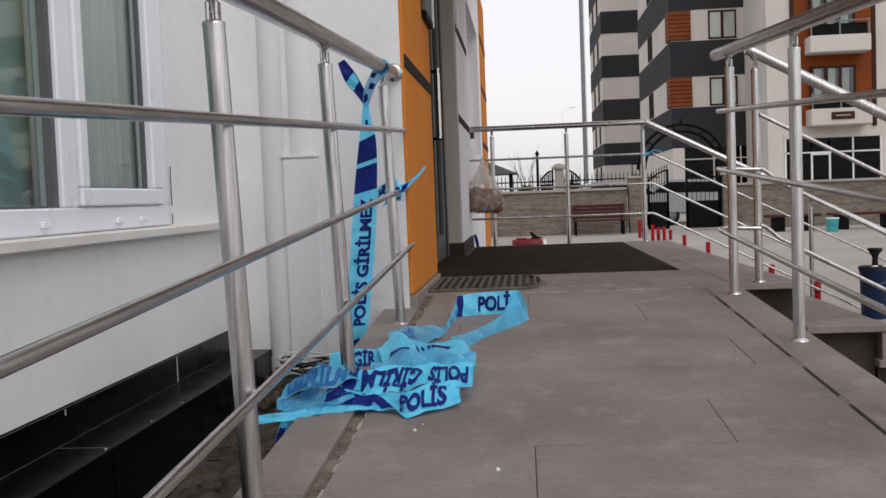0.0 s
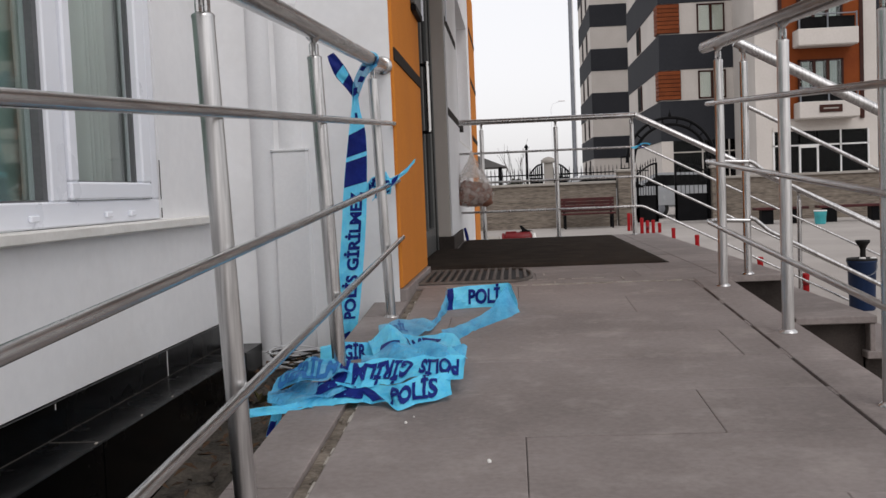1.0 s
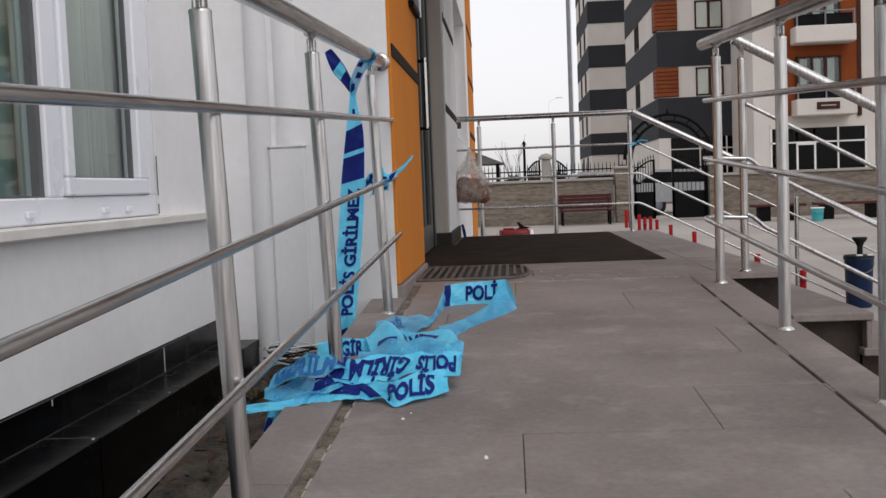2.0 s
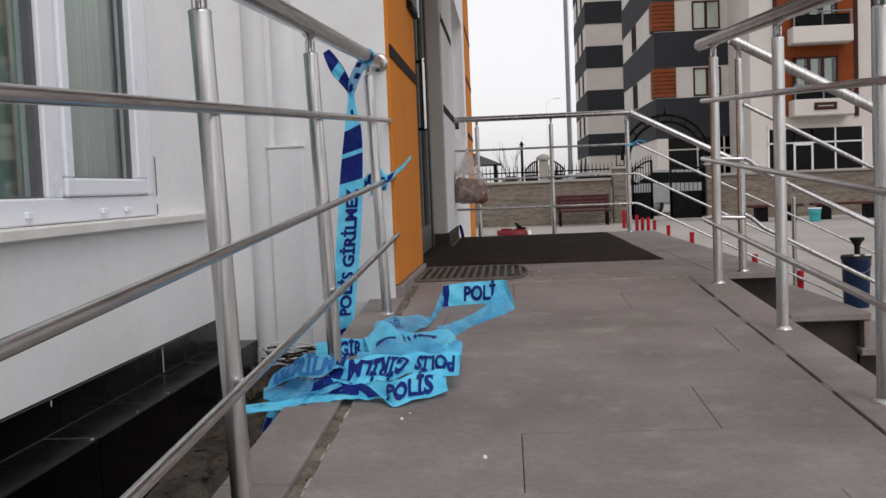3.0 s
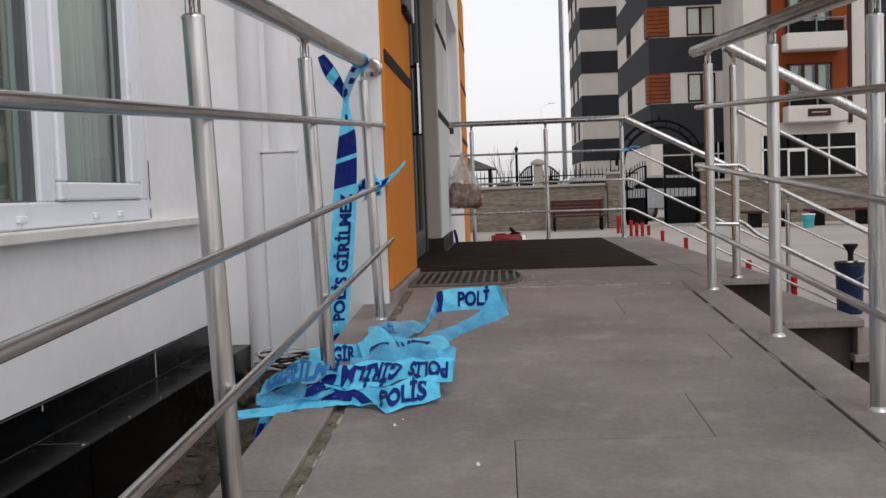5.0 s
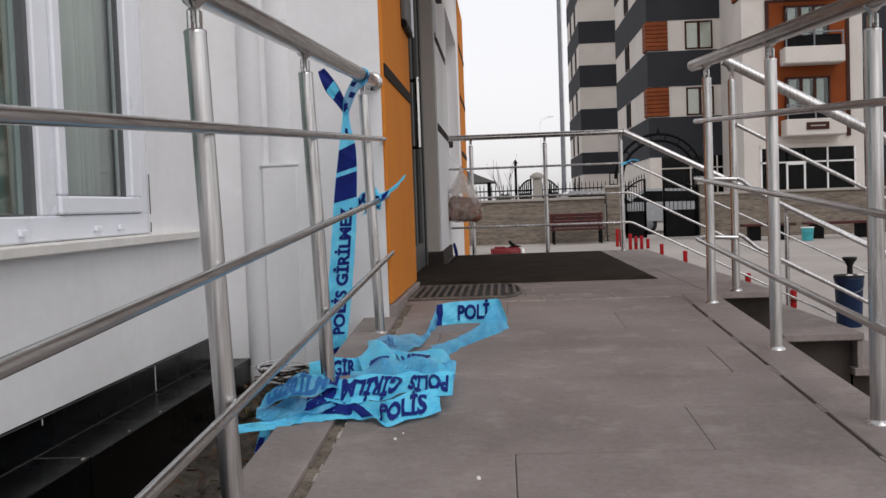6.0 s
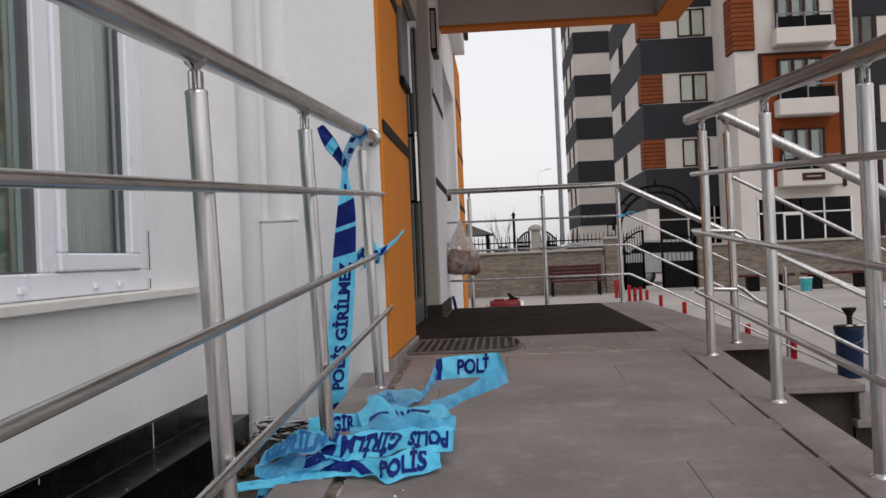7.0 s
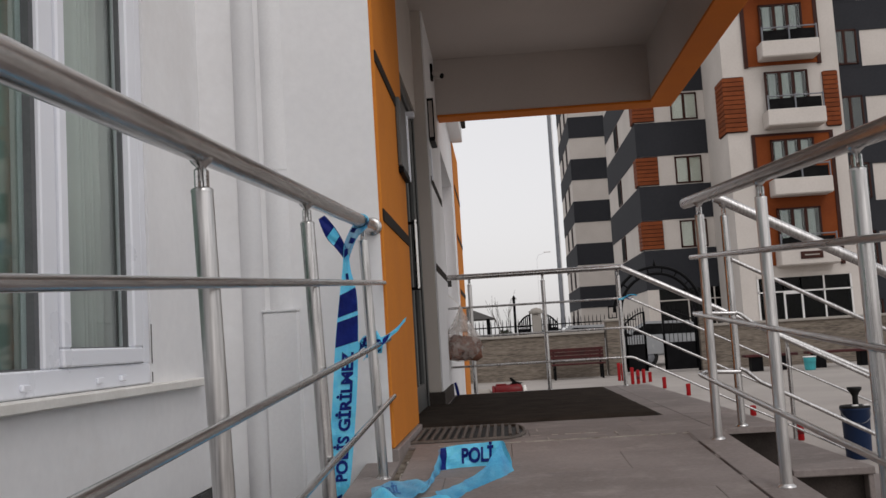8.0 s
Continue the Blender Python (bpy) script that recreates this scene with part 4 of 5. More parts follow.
for name, rings, film_of in (("neck", [(0.008, 0.43), (0.016, 0.39), (0.030, 0.33), (0.052, 0.28), (0.085, 0.24), (0.112, 0.21)], NECKFILM), ("film", [(0.008, 0.43), (0.022, 0.39), (0.05, 0.33), (0.088, 0.26), (0.125, 0.19), (0.147, 0.12), (0.155, 0.07), (0.145, 0.02), (0.11, -0.022), (0.05, -0.04)], BAGFILM)):
    bm = lathed(rings, (BX, BY, 1.01), 40)
    for v in bm.verts:
        o = v.co - Vector((BX, BY, v.co.z))
        v.co += o * (0.16 * noise.noise(v.co * 9) + 0.15 * (1 - 2 * abs(noise.noise(v.co * 26))) + (0.10 if o.x > 0 and v.co.z < 1.1 else 0.0))
    part(name, bm, film_of, bag)
for i, (dx, dy, dz, a, k) in enumerate(((-0.055, -0.03, 0.04, 20, 1.1), (0.06, -0.04, 0.035, -25, 1.15), (0.0, 0.02, 0.10, 75, 1.0), (-0.02, -0.06, 0.085, 160, 1.05), (0.06, -0.02, 0.11, 10, 0.95), (-0.05, -0.01, 0.13, 60, 0.95))):
    bm = lathed([(0.01, -0.085), (0.035, -0.075), (0.052, -0.04), (0.056, 0.0), (0.052, 0.04), (0.035, 0.075), (0.01, 0.085)], (0, 0, 0), 16, Euler((0, radians(90), radians(a))).to_matrix().to_4x4())
    for v in bm.verts:
        v.co *= 1.12 * k * (1 + 0.45 * noise.noise(v.co * 22 + Vector((i * 3.1, 0, 0))))
    bmesh.ops.transform(bm, matrix=Matrix.Translation((BX + dx, BY + dy, 1.01 + dz)), verts=bm.verts)
    part("loaf", bm, BREAD, bag)
part("strap", tubes(([(BX, BY, 1.43), (BX - 0.004, BY + 0.07, 1.45), (BX - 0.01, 8.585, 1.446)], 0.007)), BAGFILM, bag)


# ---- things in the courtyard ----
def candle(x, y, h, lit, m=None):
    g = thing("grave_candle", "red plastic memorial candle standing on the paving", "candle", "memorial candles", at=(x, y, 0.001))
    part("cup", lathed([(0.034, 0), (0.038, 0.01), (0.036, h * 0.5), (0.04, h - 0.03), (0.036, h - 0.02)]), RED, g)
    part("lid", lathed([(0.04, h - 0.028), (0.042, h - 0.02), (0.034, h - 0.004), (0.012, h)]), RED, g)
    if lit:
        part("label_band", lathed([(0.0385, h * 0.35), (0.0395, h * 0.35), (0.0395, h * 0.6), (0.0385, h * 0.6)]), REDSTEEL, g, "dark red band round the cup")
    return g


for x, y, h, lit in ((2.70, 23.4, 0.42, 0), (2.79, 23.4, 0.40, 0), (2.77, 21.6, 0.36, 0), (2.89, 21.6, 0.30, 1), (3.04, 21.8, 0.30, 0), (3.22, 22.1, 0.22, 0), (3.09, 19.4, 0.22, 0), (3.10, 17.0, 0.20, 0), (3.07, 12.6, 0.13, 0), (2.80, 9.75, 0.18, 1)):
    candle(x, y, h, lit)

e = thing("fire_extinguisher", "red fire extinguisher lying on its side on the paving", "fire extinguisher")
ex = Euler((0, radians(90), 0)).to_matrix().to_4x4()
part("cylinder", lathed([(0.02, -0.24), (0.10, -0.235), (0.125, -0.21), (0.125, 0.25), (0.105, 0.29), (0.05, 0.31)], (0.05, 19.5, 0.127), 20, ex), REDSTEEL, e)
part("foot_ring", lathed([(0.102, -0.29), (0.118, -0.28), (0.118, -0.24), (0.1, -0.235)], (0.05, 19.5, 0.12), 20, ex), REDSTEEL, e)
part("collar", lathed([(0.05, 0.31), (0.105, 0.32), (0.11, 0.37), (0.03, 0.39)], (0.05, 19.5, 0.112), 16, ex), MARBLE, e)
part("lever", prism(bmesh.new(), [(0.08, 0.24), (0.26, 0.24), (0.38, 0.26), (0.25, 0.29), (0.15, 0.38), (0.11, 0.37), (0.16, 0.27)], "y", 19.47, 19.53), IRON, e)
part("bracket", boxes((-0.16, 0.05, 19.44, 19.56, 0.235, 0.265), bevel=0.008), REDSTEEL, e)

cn = thing("plastic_container", "pale cream plastic container lying beside the fire extinguisher", "container")
part("body", lathed([(0.02, -0.15), (0.085, -0.145), (0.092, -0.13), (0.092, 0.10), (0.08, 0.13), (0.03, 0.145)], (-0.41, 19.5, 0.094), 18, ex), COPING, cn)
part("cap", lathed([(0.03, 0.145), (0.034, 0.15), (0.034, 0.17), (0.01, 0.175)], (-0.41, 19.5, 0.094), 14, ex), COPING, cn)

bn = thing("waste_bin", "dark blue plastic bin with a black funnel on top", "bin")
part("body", lathed([(0.095, 0.0), (0.10, 0.01), (0.112, 0.39), (0.120, 0.395), (0.120, 0.412), (0.108, 0.413), (0.095, 0.03)], (2.84, 8.3, 0.001), 24), BLUE, bn)
part("liner", lathed([(0.108, 0.400), (0.122, 0.410), (0.115, 0.428), (0.09, 0.424), (0.04, 0.42)], (2.84, 8.3, 0.001), 24), RUBBER, bn, "black bin liner folded over the rim")
for x in (2.80, 2.885):
    part("paper_scrap", boxes((x, x + 0.047, 8.218, 8.25, 0.424, 0.438), bevel=0.004), WHITEP, bn, "crumpled white scrap")
part("funnel", lathed([(0.024, 0.41), (0.022, 0.50), (0.035, 0.53), (0.056, 0.555), (0.058, 0.575), (0.05, 0.575)], (2.85, 8.3, 0.0), 18), RUBBER, bn)
part("hoop", tubes(([(2.84 + 0.118 * math.cos(radians(a)), 8.3 - 0.118 * abs(math.sin(radians(a))) * 0.9, 0.39 - 0.10 * math.sin(radians(a))) for a in range(0, 181, 20)], 0.004), seg=6), POLE, bn)


def backed_bench(x0, x1, y):
    g = thing("bench", "red-brown slatted wooden bench with black iron legs", "bench", "courtyard benches")
    for k in range(4):
        part("seat_slat", boxes((x0, x1, y - 0.42 + 0.11 * k, y - 0.325 + 0.11 * k, 0.36, 0.40), bevel=0.006), WOODRED, g)
    for k in range(4):
        part("back_slat", boxes((x0, x1, y + 0.02 + 0.02 * k, y + 0.055 + 0.02 * k, 0.43 + 0.092 * k, 0.512 + 0.092 * k), bevel=0.006), WOODRED, g)
    for x in (x0 + 0.06, x1 - 0.11):
        part("leg", boxes((x, x + 0.05, y - 0.42, y - 0.36, 0.0, 0.36), (x, x + 0.05, y + 0.118, y + 0.16, 0.0, 0.74), (x, x + 0.05, y - 0.36, y + 0.118, 0.30, 0.36), bevel=0.004), IRON, g)
    return g


backed_bench(1.25, 2.63, 25.9)


def plain_bench(x0, x1, y):
    g = thing("bench", "low red-topped bench on dark block legs by the wall", "bench", "courtyard benches")
    part("seat", boxes((x0, x1, y - 0.2, y + 0.2, 0.34, 0.40), bevel=0.01), WOODRED, g)
    for x in (x0 + 0.15, x1 - 0.42):
        part("leg", boxes((x, x + 0.27, y - 0.15, y + 0.15, 0.0, 0.34), bevel=0.01), IRON, g)
    return g


plain_bench(5.78, 7.02, 24.2)
plain_bench(7.26, 8.90, 24.2)
bk = thing("bucket", "turquoise plastic bucket standing between the benches", "bucket")
part("body", lathed([(0.11, 0), (0.115, 0.01), (0.14, 0.28), (0.148, 0.30), (0.14, 0.30), (0.12, 0.03)], (7.06, 23.3, 0.001), 20), TEALP, bk)
part("rim", lathed([(0.142, 0.29), (0.152, 0.295), (0.152, 0.315), (0.142, 0.318)], (7.06, 23.3, 0.001), 20), WHITEP, bk)

# ---- boundary wall and gate ----
YW = 26.5
walls = []
for i, (x0, x1) in enumerate(((-1.12, 2.75), (5.60, 30.0))):
    w = setting("boundary_wall_%d" % (i + 1), boxes((x0, x1, YW + 0.02, YW + 0.22, 0.0, 1.14)), LIMEWALL, "low boundary wall of beige split-face stone", "wall")
    walls.append((w, x0, x1))
    part("coping", boxes((x0, x1, YW - 0.04, YW + 0.28, 1.14, 1.21), bevel=0.01), COPING, w)


def pillar(x0, x1, h):
    g = thing("gate_pillar", "square beige stone gate pillar with a cap", "pillar", "gate pillars")
    part("shaft", boxes((x0, x1, YW - 0.1, YW + 0.35, 0, h), bevel=0.01), LIMEWALL, g)
    part("cap", boxes((x0 - 0.05, x1 + 0.05, YW - 0.15, YW + 0.4, h, h + 0.08), bevel=0.02), COPING, g)


pillar(2.80, 3.24, 1.42)
pillar(5.24, 5.58, 1.42)
la = thing("pillar_lamp", "black iron lantern on the gate pillar", "lamp")
part("frame", boxes((2.90, 2.925, YW + 0.05, YW + 0.075, 1.5, 1.80), (3.10, 3.125, YW + 0.05, YW + 0.075, 1.5, 1.80), (2.90, 3.125, YW + 0.05, YW + 0.2, 1.80, 1.84), (2.90, 3.125, YW + 0.05, YW + 0.2, 1.5, 1.53)), IRON, la)

ga = thing("iron_gate", "black wrought iron double gate, one leaf ajar, under an arch", "gate")
AC = 4.22
for k, rr in enumerate((1.15, 0.97)):
    part("arch_bar", tubes(([(AC + rr * math.cos(radians(a)), YW + 0.1, 1.66 + rr * math.sin(radians(a))) for a in range(0, 181, 9)], 0.042), seg=8), IRON, ga)
for a in range(20, 170, 20):
    c, s = math.cos(radians(a)), math.sin(radians(a))
    part("arch_strut", tubes(([(AC + 0.97 * c, YW + 0.1, 1.66 + 0.97 * s), (AC + 1.15 * c, YW + 0.1, 1.66 + 1.15 * s)], 0.022), seg=6), IRON, ga)
part("arch_finial", lathed([(0.03, 0), (0.05, 0.06), (0.02, 0.14), (0.004, 0.22)], (AC, YW + 0.1, 2.80), 10), IRON, ga)
for x in (AC - 1.0, AC + 0.98):
    part("gate_post", boxes((x - 0.03, x + 0.03, YW + 0.07, YW + 0.13, 0, 1.78)), IRON, ga)


def gate_leaf(x0, x1, y, rise):
    lf = part("leaf", boxes((x0, x0 + 0.06, y, y + 0.05, 0.06, 1.35 + (0.28 if rise < 0 else 0)), (x1 - 0.06, x1, y, y + 0.05, 0.06, 1.35 + (0.28 if rise > 0 else 0)), (x0, x1, y, y + 0.03, 0.06, 0.72), (x0, x1, y, y + 0.05, 0.72, 0.78), (x0, x1, y, y + 0.05, 1.02, 1.05)), IRON, ga)
    n = 8
    for k in range(n):
        u = (k + 0.5) / n
        x = x0 + (x1 - x0) * u
        h = 1.38 + 0.30 * math.sin(math.pi / 2 * (u if rise > 0 else 1 - u))
        part("picket", tubes(([(x, y + 0.025, 0.75), (x, y + 0.025, h), (x, y + 0.025, h + 0.02), (x, y + 0.025, h + 0.10)], [0.010, 0.010, 0.018, 0.003]), seg=6), IRON, lf)
    part("top_bar", tubes(([(x0 + (x1 - x0) * u, y + 0.025, 1.32 + 0.30 * math.sin(math.pi / 2 * (u if rise > 0 else 1 - u))) for u in (0, 0.2, 0.4, 0.6, 0.8, 1.0)], 0.022), seg=8), IRON, lf)


gate_leaf(3.30, 3.86, YW + 0.08, 1)
gate_leaf(4.30, 5.20, YW + 0.08, -1)

# ---- beyond the wall ----
p = thing("street_mast", "tall slim grey galvanised mast beyond the wall", "mast")
part("shaft", tubes(([(2.23, 35, 0), (2.23, 35, 14)], [0.075, 0.06]), seg=16), POLE, p)
# pale strip along the right side of the shaft
part("pale_strip", boxes((2.305, 2.335, 34.97, 35.03, 0, 14)), WHITEP, p)
sl = thing("street_lamp", "distant slim street lamp with one curved arm", "street lamp")
# pale plastic colours put the distance haze into the lamp
part("shaft", tubes(([(5.0, 120, 0), (5.0, 120, 10.4), (5.2, 120, 11.0), (6.2, 120, 11.3)], 0.02), seg=8), PIPE_GREY, sl)
part("head", boxes((5.9, 6.7, 119.9, 120.1, 11.25, 11.38), bevel=0.03), WHITEP, sl)

fe = thing("iron_fence", "black iron picket fence on stone footings beyond the wall", "fence")
for k in range(46):
    x = -1.6 + 0.13 * k
    part("picket", tubes(([(x, 33, 0.9), (x, 33, 1.62 + 0.05 * (k % 2)), (x, 33, 1.76)], [0.014, 0.014, 0.003]), seg=5), IRON, fe)
part("rail", boxes((-1.7, 4.5, 32.98, 33.02, 1.50, 1.54)), IRON, fe)
part("footing", boxes((-1.7, 4.5, 32.9, 33.1, 0, 0.95)), COPING, fe)
for x, h, mm in ((1.22, 2.0, COPING),):
    g = thing("fence_pillar", "stone fence pillar with a rounded cap", "pillar")
    part("shaft", boxes((x - 0.15, x + 0.15, 32.7, 33.0, 0, h - 0.1), bevel=0.02), mm, g)
    part("cap", lathed([(0.22, h - 0.1), (0.24, h - 0.05), (0.16, h + 0.06), (0.03, h + 0.1)], (x, 32.85, 0), 14), mm, g)
fp = thing("flag_post", "thin black post with a ball top behind the wall", "post")
part("shaft", tubes(([(0.50, 32, 0), (0.50, 32, 2.38), (0.50, 32, 2.4), (0.50, 32, 2.5)], [0.045, 0.04, 0.07, 0.02]), seg=8), IRON, fp)

pv = thing("pavilion", "small garden pavilion with a dark tiled hip roof", "pavilion")
bm = bmesh.new()
a = [bm.verts.new(q) for q in ((-4.2, 43, 2.05), (-0.2, 43, 2.05), (-0.2, 47, 2.05), (-4.2, 47, 2.05))]
t = bm.verts.new((-2.2, 45, 2.95))
for i in range(4):
    bm.faces.new((a[i], a[(i + 1) % 4], t))
bm.faces.new(list(reversed(a)))
part("roof", bm, ROOFTILE, pv)
for x in (-3.9, -2.2, -0.5):
    part("column", boxes((x - 0.08, x + 0.08, 43.3, 43.46, 0, 2.05)), IRON, pv)


def bare_tree(x, y, h, seed, name_label):
    rng = random.Random(seed)
    g = thing("bare_tree", name_label, "tree", "bare trees")
    part("trunk", tubes(([(x, y, 0), (x + 0.03, y, h * 0.35)], [0.03, 0.022]), seg=8), BARK, g)
    bm = bmesh.new()

    def limb(p, d, length, r, depth):
        q = p + d * length
        mid = p + d * length * 0.5 + Vector((rng.uniform(-1, 1), rng.uniform(-1, 1), 0)) * length * 0.06
        tube(bm, [p, mid, q], [r, r * 0.8, r * 0.55], 5)
        if depth:
            for _ in range(3):
                nd = (d + Vector((rng.uniform(-0.6, 0.6), rng.uniform(-0.6, 0.6), rng.uniform(-0.1, 0.5)))).normalized()
                limb(p + d * length * rng.uniform(0.5, 1.0), nd, length * rng.uniform(0.5, 0.75), r * 0.55, depth - 1)
    for _ in range(5):
        limb(Vector((x + 0.03, y, h * 0.33)), Vector((rng.uniform(-0.5, 0.5), rng.uniform(-0.4, 0.4), 1)).normalized(), h * 0.36, 0.013, 1)
    part("branches", bm, BARK, g)


bare_tree(0.18, 36, 3.2, 3, "thin leafless young tree behind the boundary wall")


def shrub(x, y, r, h, seed, label):
    rng = random.Random(seed)
    g = thing("shrub", label, "shrub", "shrubs")
    part("stem", tubes(([(x, y, 0), (x, y, h * 0.5)], 0.06), seg=6), BARK, g)
    bm = bmesh.new()
    for _ in range(420):
        a, e, k = rng.uniform(0, 6.283), rng.uniform(-0.9, 1.4), rng.uniform(0.45, 1.0) ** 0.5
        c = Vector((x + r * k * math.cos(a) * math.cos(e), y + r * k * math.sin(a) * math.cos(e), h * 0.6 + h * 0.42 * k * math.sin(e)))
        u = Vector((rng.uniform(-1, 1), rng.uniform(-1, 1), rng.uniform(-1, 1))).normalized() * 0.10
        w = u.cross(Vector((rng.uniform(-1, 1), rng.uniform(-1, 1), rng.uniform(-1, 1)))).normalized() * 0.05
        bm.faces.new([bm.verts.new(q) for q in (c - u, c + w, c + u, c - w)])
    part("foliage", bm, LEAF, g)


shrub(0.15, 40, 0.5, 1.45, 5, "dark evergreen shrub behind the far fence")
shrub(2.1, 41, 0.6, 1.5, 6, "dark evergreen shrub behind the far fence")
shrub(3.0, 42, 0.6, 1.45, 7, "dark evergreen shrub behind the far fence")
shrub(-2.4, 41, 0.9, 1.7, 8, "dark evergreen shrub beside the pavilion")


def street_gate(x0, x1, rise):
    """A small arched leaf of iron bars with a scrolled top."""
    g = thing("street_gate", "black iron gate leaf with an arched top beside the stone pillar", "gate", "street gates")
    n = 6
    tops = [1.56 + 0.30 * math.sin(math.pi / 2 * (k / n if rise > 0 else 1 - k / n)) for k in range(n + 1)]
    part("top_bar", tubes(([(x0 + (x1 - x0) * k / n, 32.9, h) for k, h in enumerate(tops)], 0.030), seg=6), IRON, g)
    part("lower_panel", boxes((x0, x1, 32.88, 32.92, 0.1, 1.42)), IRON, g)
    part("cross_bar", boxes((x0, x1, 32.88, 32.92, 1.48, 1.53)), IRON, g)
    for k in range(n + 1):
        x = x0 + (x1 - x0) * k / n
        part("bar", tubes(([(x, 32.9, 1.30), (x, 32.9, tops[k])], 0.022), seg=6), IRON, g)
    part("hinge_post", boxes((x0 - 0.05 if rise < 0 else x1 + 0.001, x0 - 0.001 if rise < 0 else x1 + 0.05, 32.86, 32.94, 0.0, 2.0)), IRON, g)


street_gate(0.60, 0.98, 1)
street_gate(1.47, 1.90, -1)


def car(x, y, turn, label):
    g = thing("car", label, "car", "parked cars")
    m = Matrix.Translation((x, y, 0)) @ Euler((0, 0, radians(turn))).to_matrix().to_4x4()
    side = [(-2.1, 0.35), (2.05, 0.35), (2.15, 0.6), (2.0, 0.82), (1.1, 0.95), (0.5, 1.38), (-0.9, 1.42), (-1.7, 1.0), (-2.1, 0.92), (-2.2, 0.6)]
    bm = prism(bmesh.new(), side, "y", -0.82, 0.82)
    bmesh.ops.bevel(bm, geom=list(bm.edges), offset=0.06, segments=2, affect="EDGES")
    bmesh.ops.transform(bm, matrix=m, verts=bm.verts)
    body = part("body", bm, CARPAINT, g)
    for s in (-0.822, 0.802):
        bm = prism(bmesh.new(), [(-1.45, 1.0), (0.95, 0.97), (0.45, 1.30), (-0.85, 1.34)], "y", s, s + 0.02)
        bmesh.ops.transform(bm, matrix=m, verts=bm.verts)
        part("side_window", bm, DARKROOM, body)
    for wx in (-1.35, 1.35):
        for wy in (-0.78, 0.62):
            bm = lathed([(0.2, 0), (0.30, 0.0), (0.32, 0.03), (0.32, 0.15), (0.3, 0.18), (0.2, 0.18)], (0, 0, 0), 20, m @ Matrix.Translation((wx, wy + 0.17, 0.32)) @ Euler((radians(90), 0, 0)).to_matrix().to_4x4())
            wheel = part("wheel", bm, RUBBER, g)
            bm = lathed([(0.02, -0.005), (0.19, -0.005), (0.2, 0.02), (0.2, 0.185), (0.02, 0.185)], (0, 0, 0), 16, m @ Matrix.Translation((wx, wy + 0.17, 0.32)) @ Euler((radians(90), 0, 0)).to_matrix().to_4x4())
            part("rim", bm, POLE, wheel)


car(3.0, 31.0, 4, "silver parked car seen over the boundary wall")
car(5.6, 32.5, -8, "silver parked car seen through the gate")


# ---- far apartment blocks ----
def window_far(parent, x0, x1, y, z0, z1, leaves=2, curtain_part=0.8):
    """A brown framed casement: reveal, frame with mullions, panes and curtains behind."""
    w = part("window", boxes((x0, x1, y - 0.03, y + 0.10, z0, z0 + 0.07), (x0, x1, y - 0.03, y + 0.10, z1 - 0.07, z1), (x0, x0 + 0.07, y - 0.03, y + 0.10, z0, z1), (x1 - 0.07, x1, y - 0.03, y + 0.10, z0, z1)), F_FRAME, parent)
    # near-black sheet puts the room's shade behind the panes
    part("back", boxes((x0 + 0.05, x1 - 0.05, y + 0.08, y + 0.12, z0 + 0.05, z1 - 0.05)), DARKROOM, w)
    for k in range(leaves):
        a = x0 + 0.07 + (x1 - x0 - 0.14) * k / leaves
        b = x0 + 0.07 + (x1 - x0 - 0.14) * (k + 1) / leaves
        if k:
            part("mullion", boxes((a - 0.06, a + 0.06, y - 0.035, y + 0.05, z0 + 0.05, z1 - 0.05)), F_FRAME, w)
        part("curtain_panel", boxes((a + 0.09, a + 0.09 + (b - a - 0.16) * curtain_part, y + 0.04, y + 0.06, z0 + 0.08, z1 - 0.1)), F_CURTAIN, w)
        q = part("pane", boxes((a + 0.02, b - 0.02, y + 0.0, y + 0.012, z0 + 0.06, z1 - 0.06)), GLASS, w)
    return w


# slim tower, the most distant
to = thing("apartment_tower", "distant apartment tower banded in cream and slate grey", "apartment building", "apartment blocks")
part("wall", boxes((5.72, 8.6, 69.0, 80.0, 0, 27)), F_WHITE, to, "cream rendered walls")
for k in range(9):
    z = 1.35 + 3.0 * k
    part("band", boxes((5.70, 8.62, 68.97, 80.02, z + 1.55, z + 3.05)), F_DARK, to, "slate grey band")
    for yy in (71.5, 75.5):
        wv = part("window", boxes((5.69, 5.75, yy, yy + 1.2, z + 0.1, z + 1.5)), F_FRAME, to)
        # near-black in place of glass: the recess's shade is in the pane colour
        part("pane", boxes((5.685, 5.70, yy + 0.1, yy + 1.1, z + 0.2, z + 1.4)), DARKROOM, wv)
part("roof", boxes((5.5, 8.8, 68.8, 80.2, 27, 27.4)), F_WHITE, to)

# middle block with louvred corner panels
mb = thing("apartment_block", "apartment block banded in slate grey with louvred corners", "apartment building", "apartment blocks")
MX0, MX1, MY = 6.92, 11.3, 46.0
part("wall", boxes((MX0, MX1, MY, 58.0, 0, 27)), F_WHITE, mb, "cream rendered walls")
part("base_band", boxes((MX0 - 0.03, MX1, MY - 0.03, 58.02, 2.95, 4.78)), F_DARK, mb, "slate grey band")
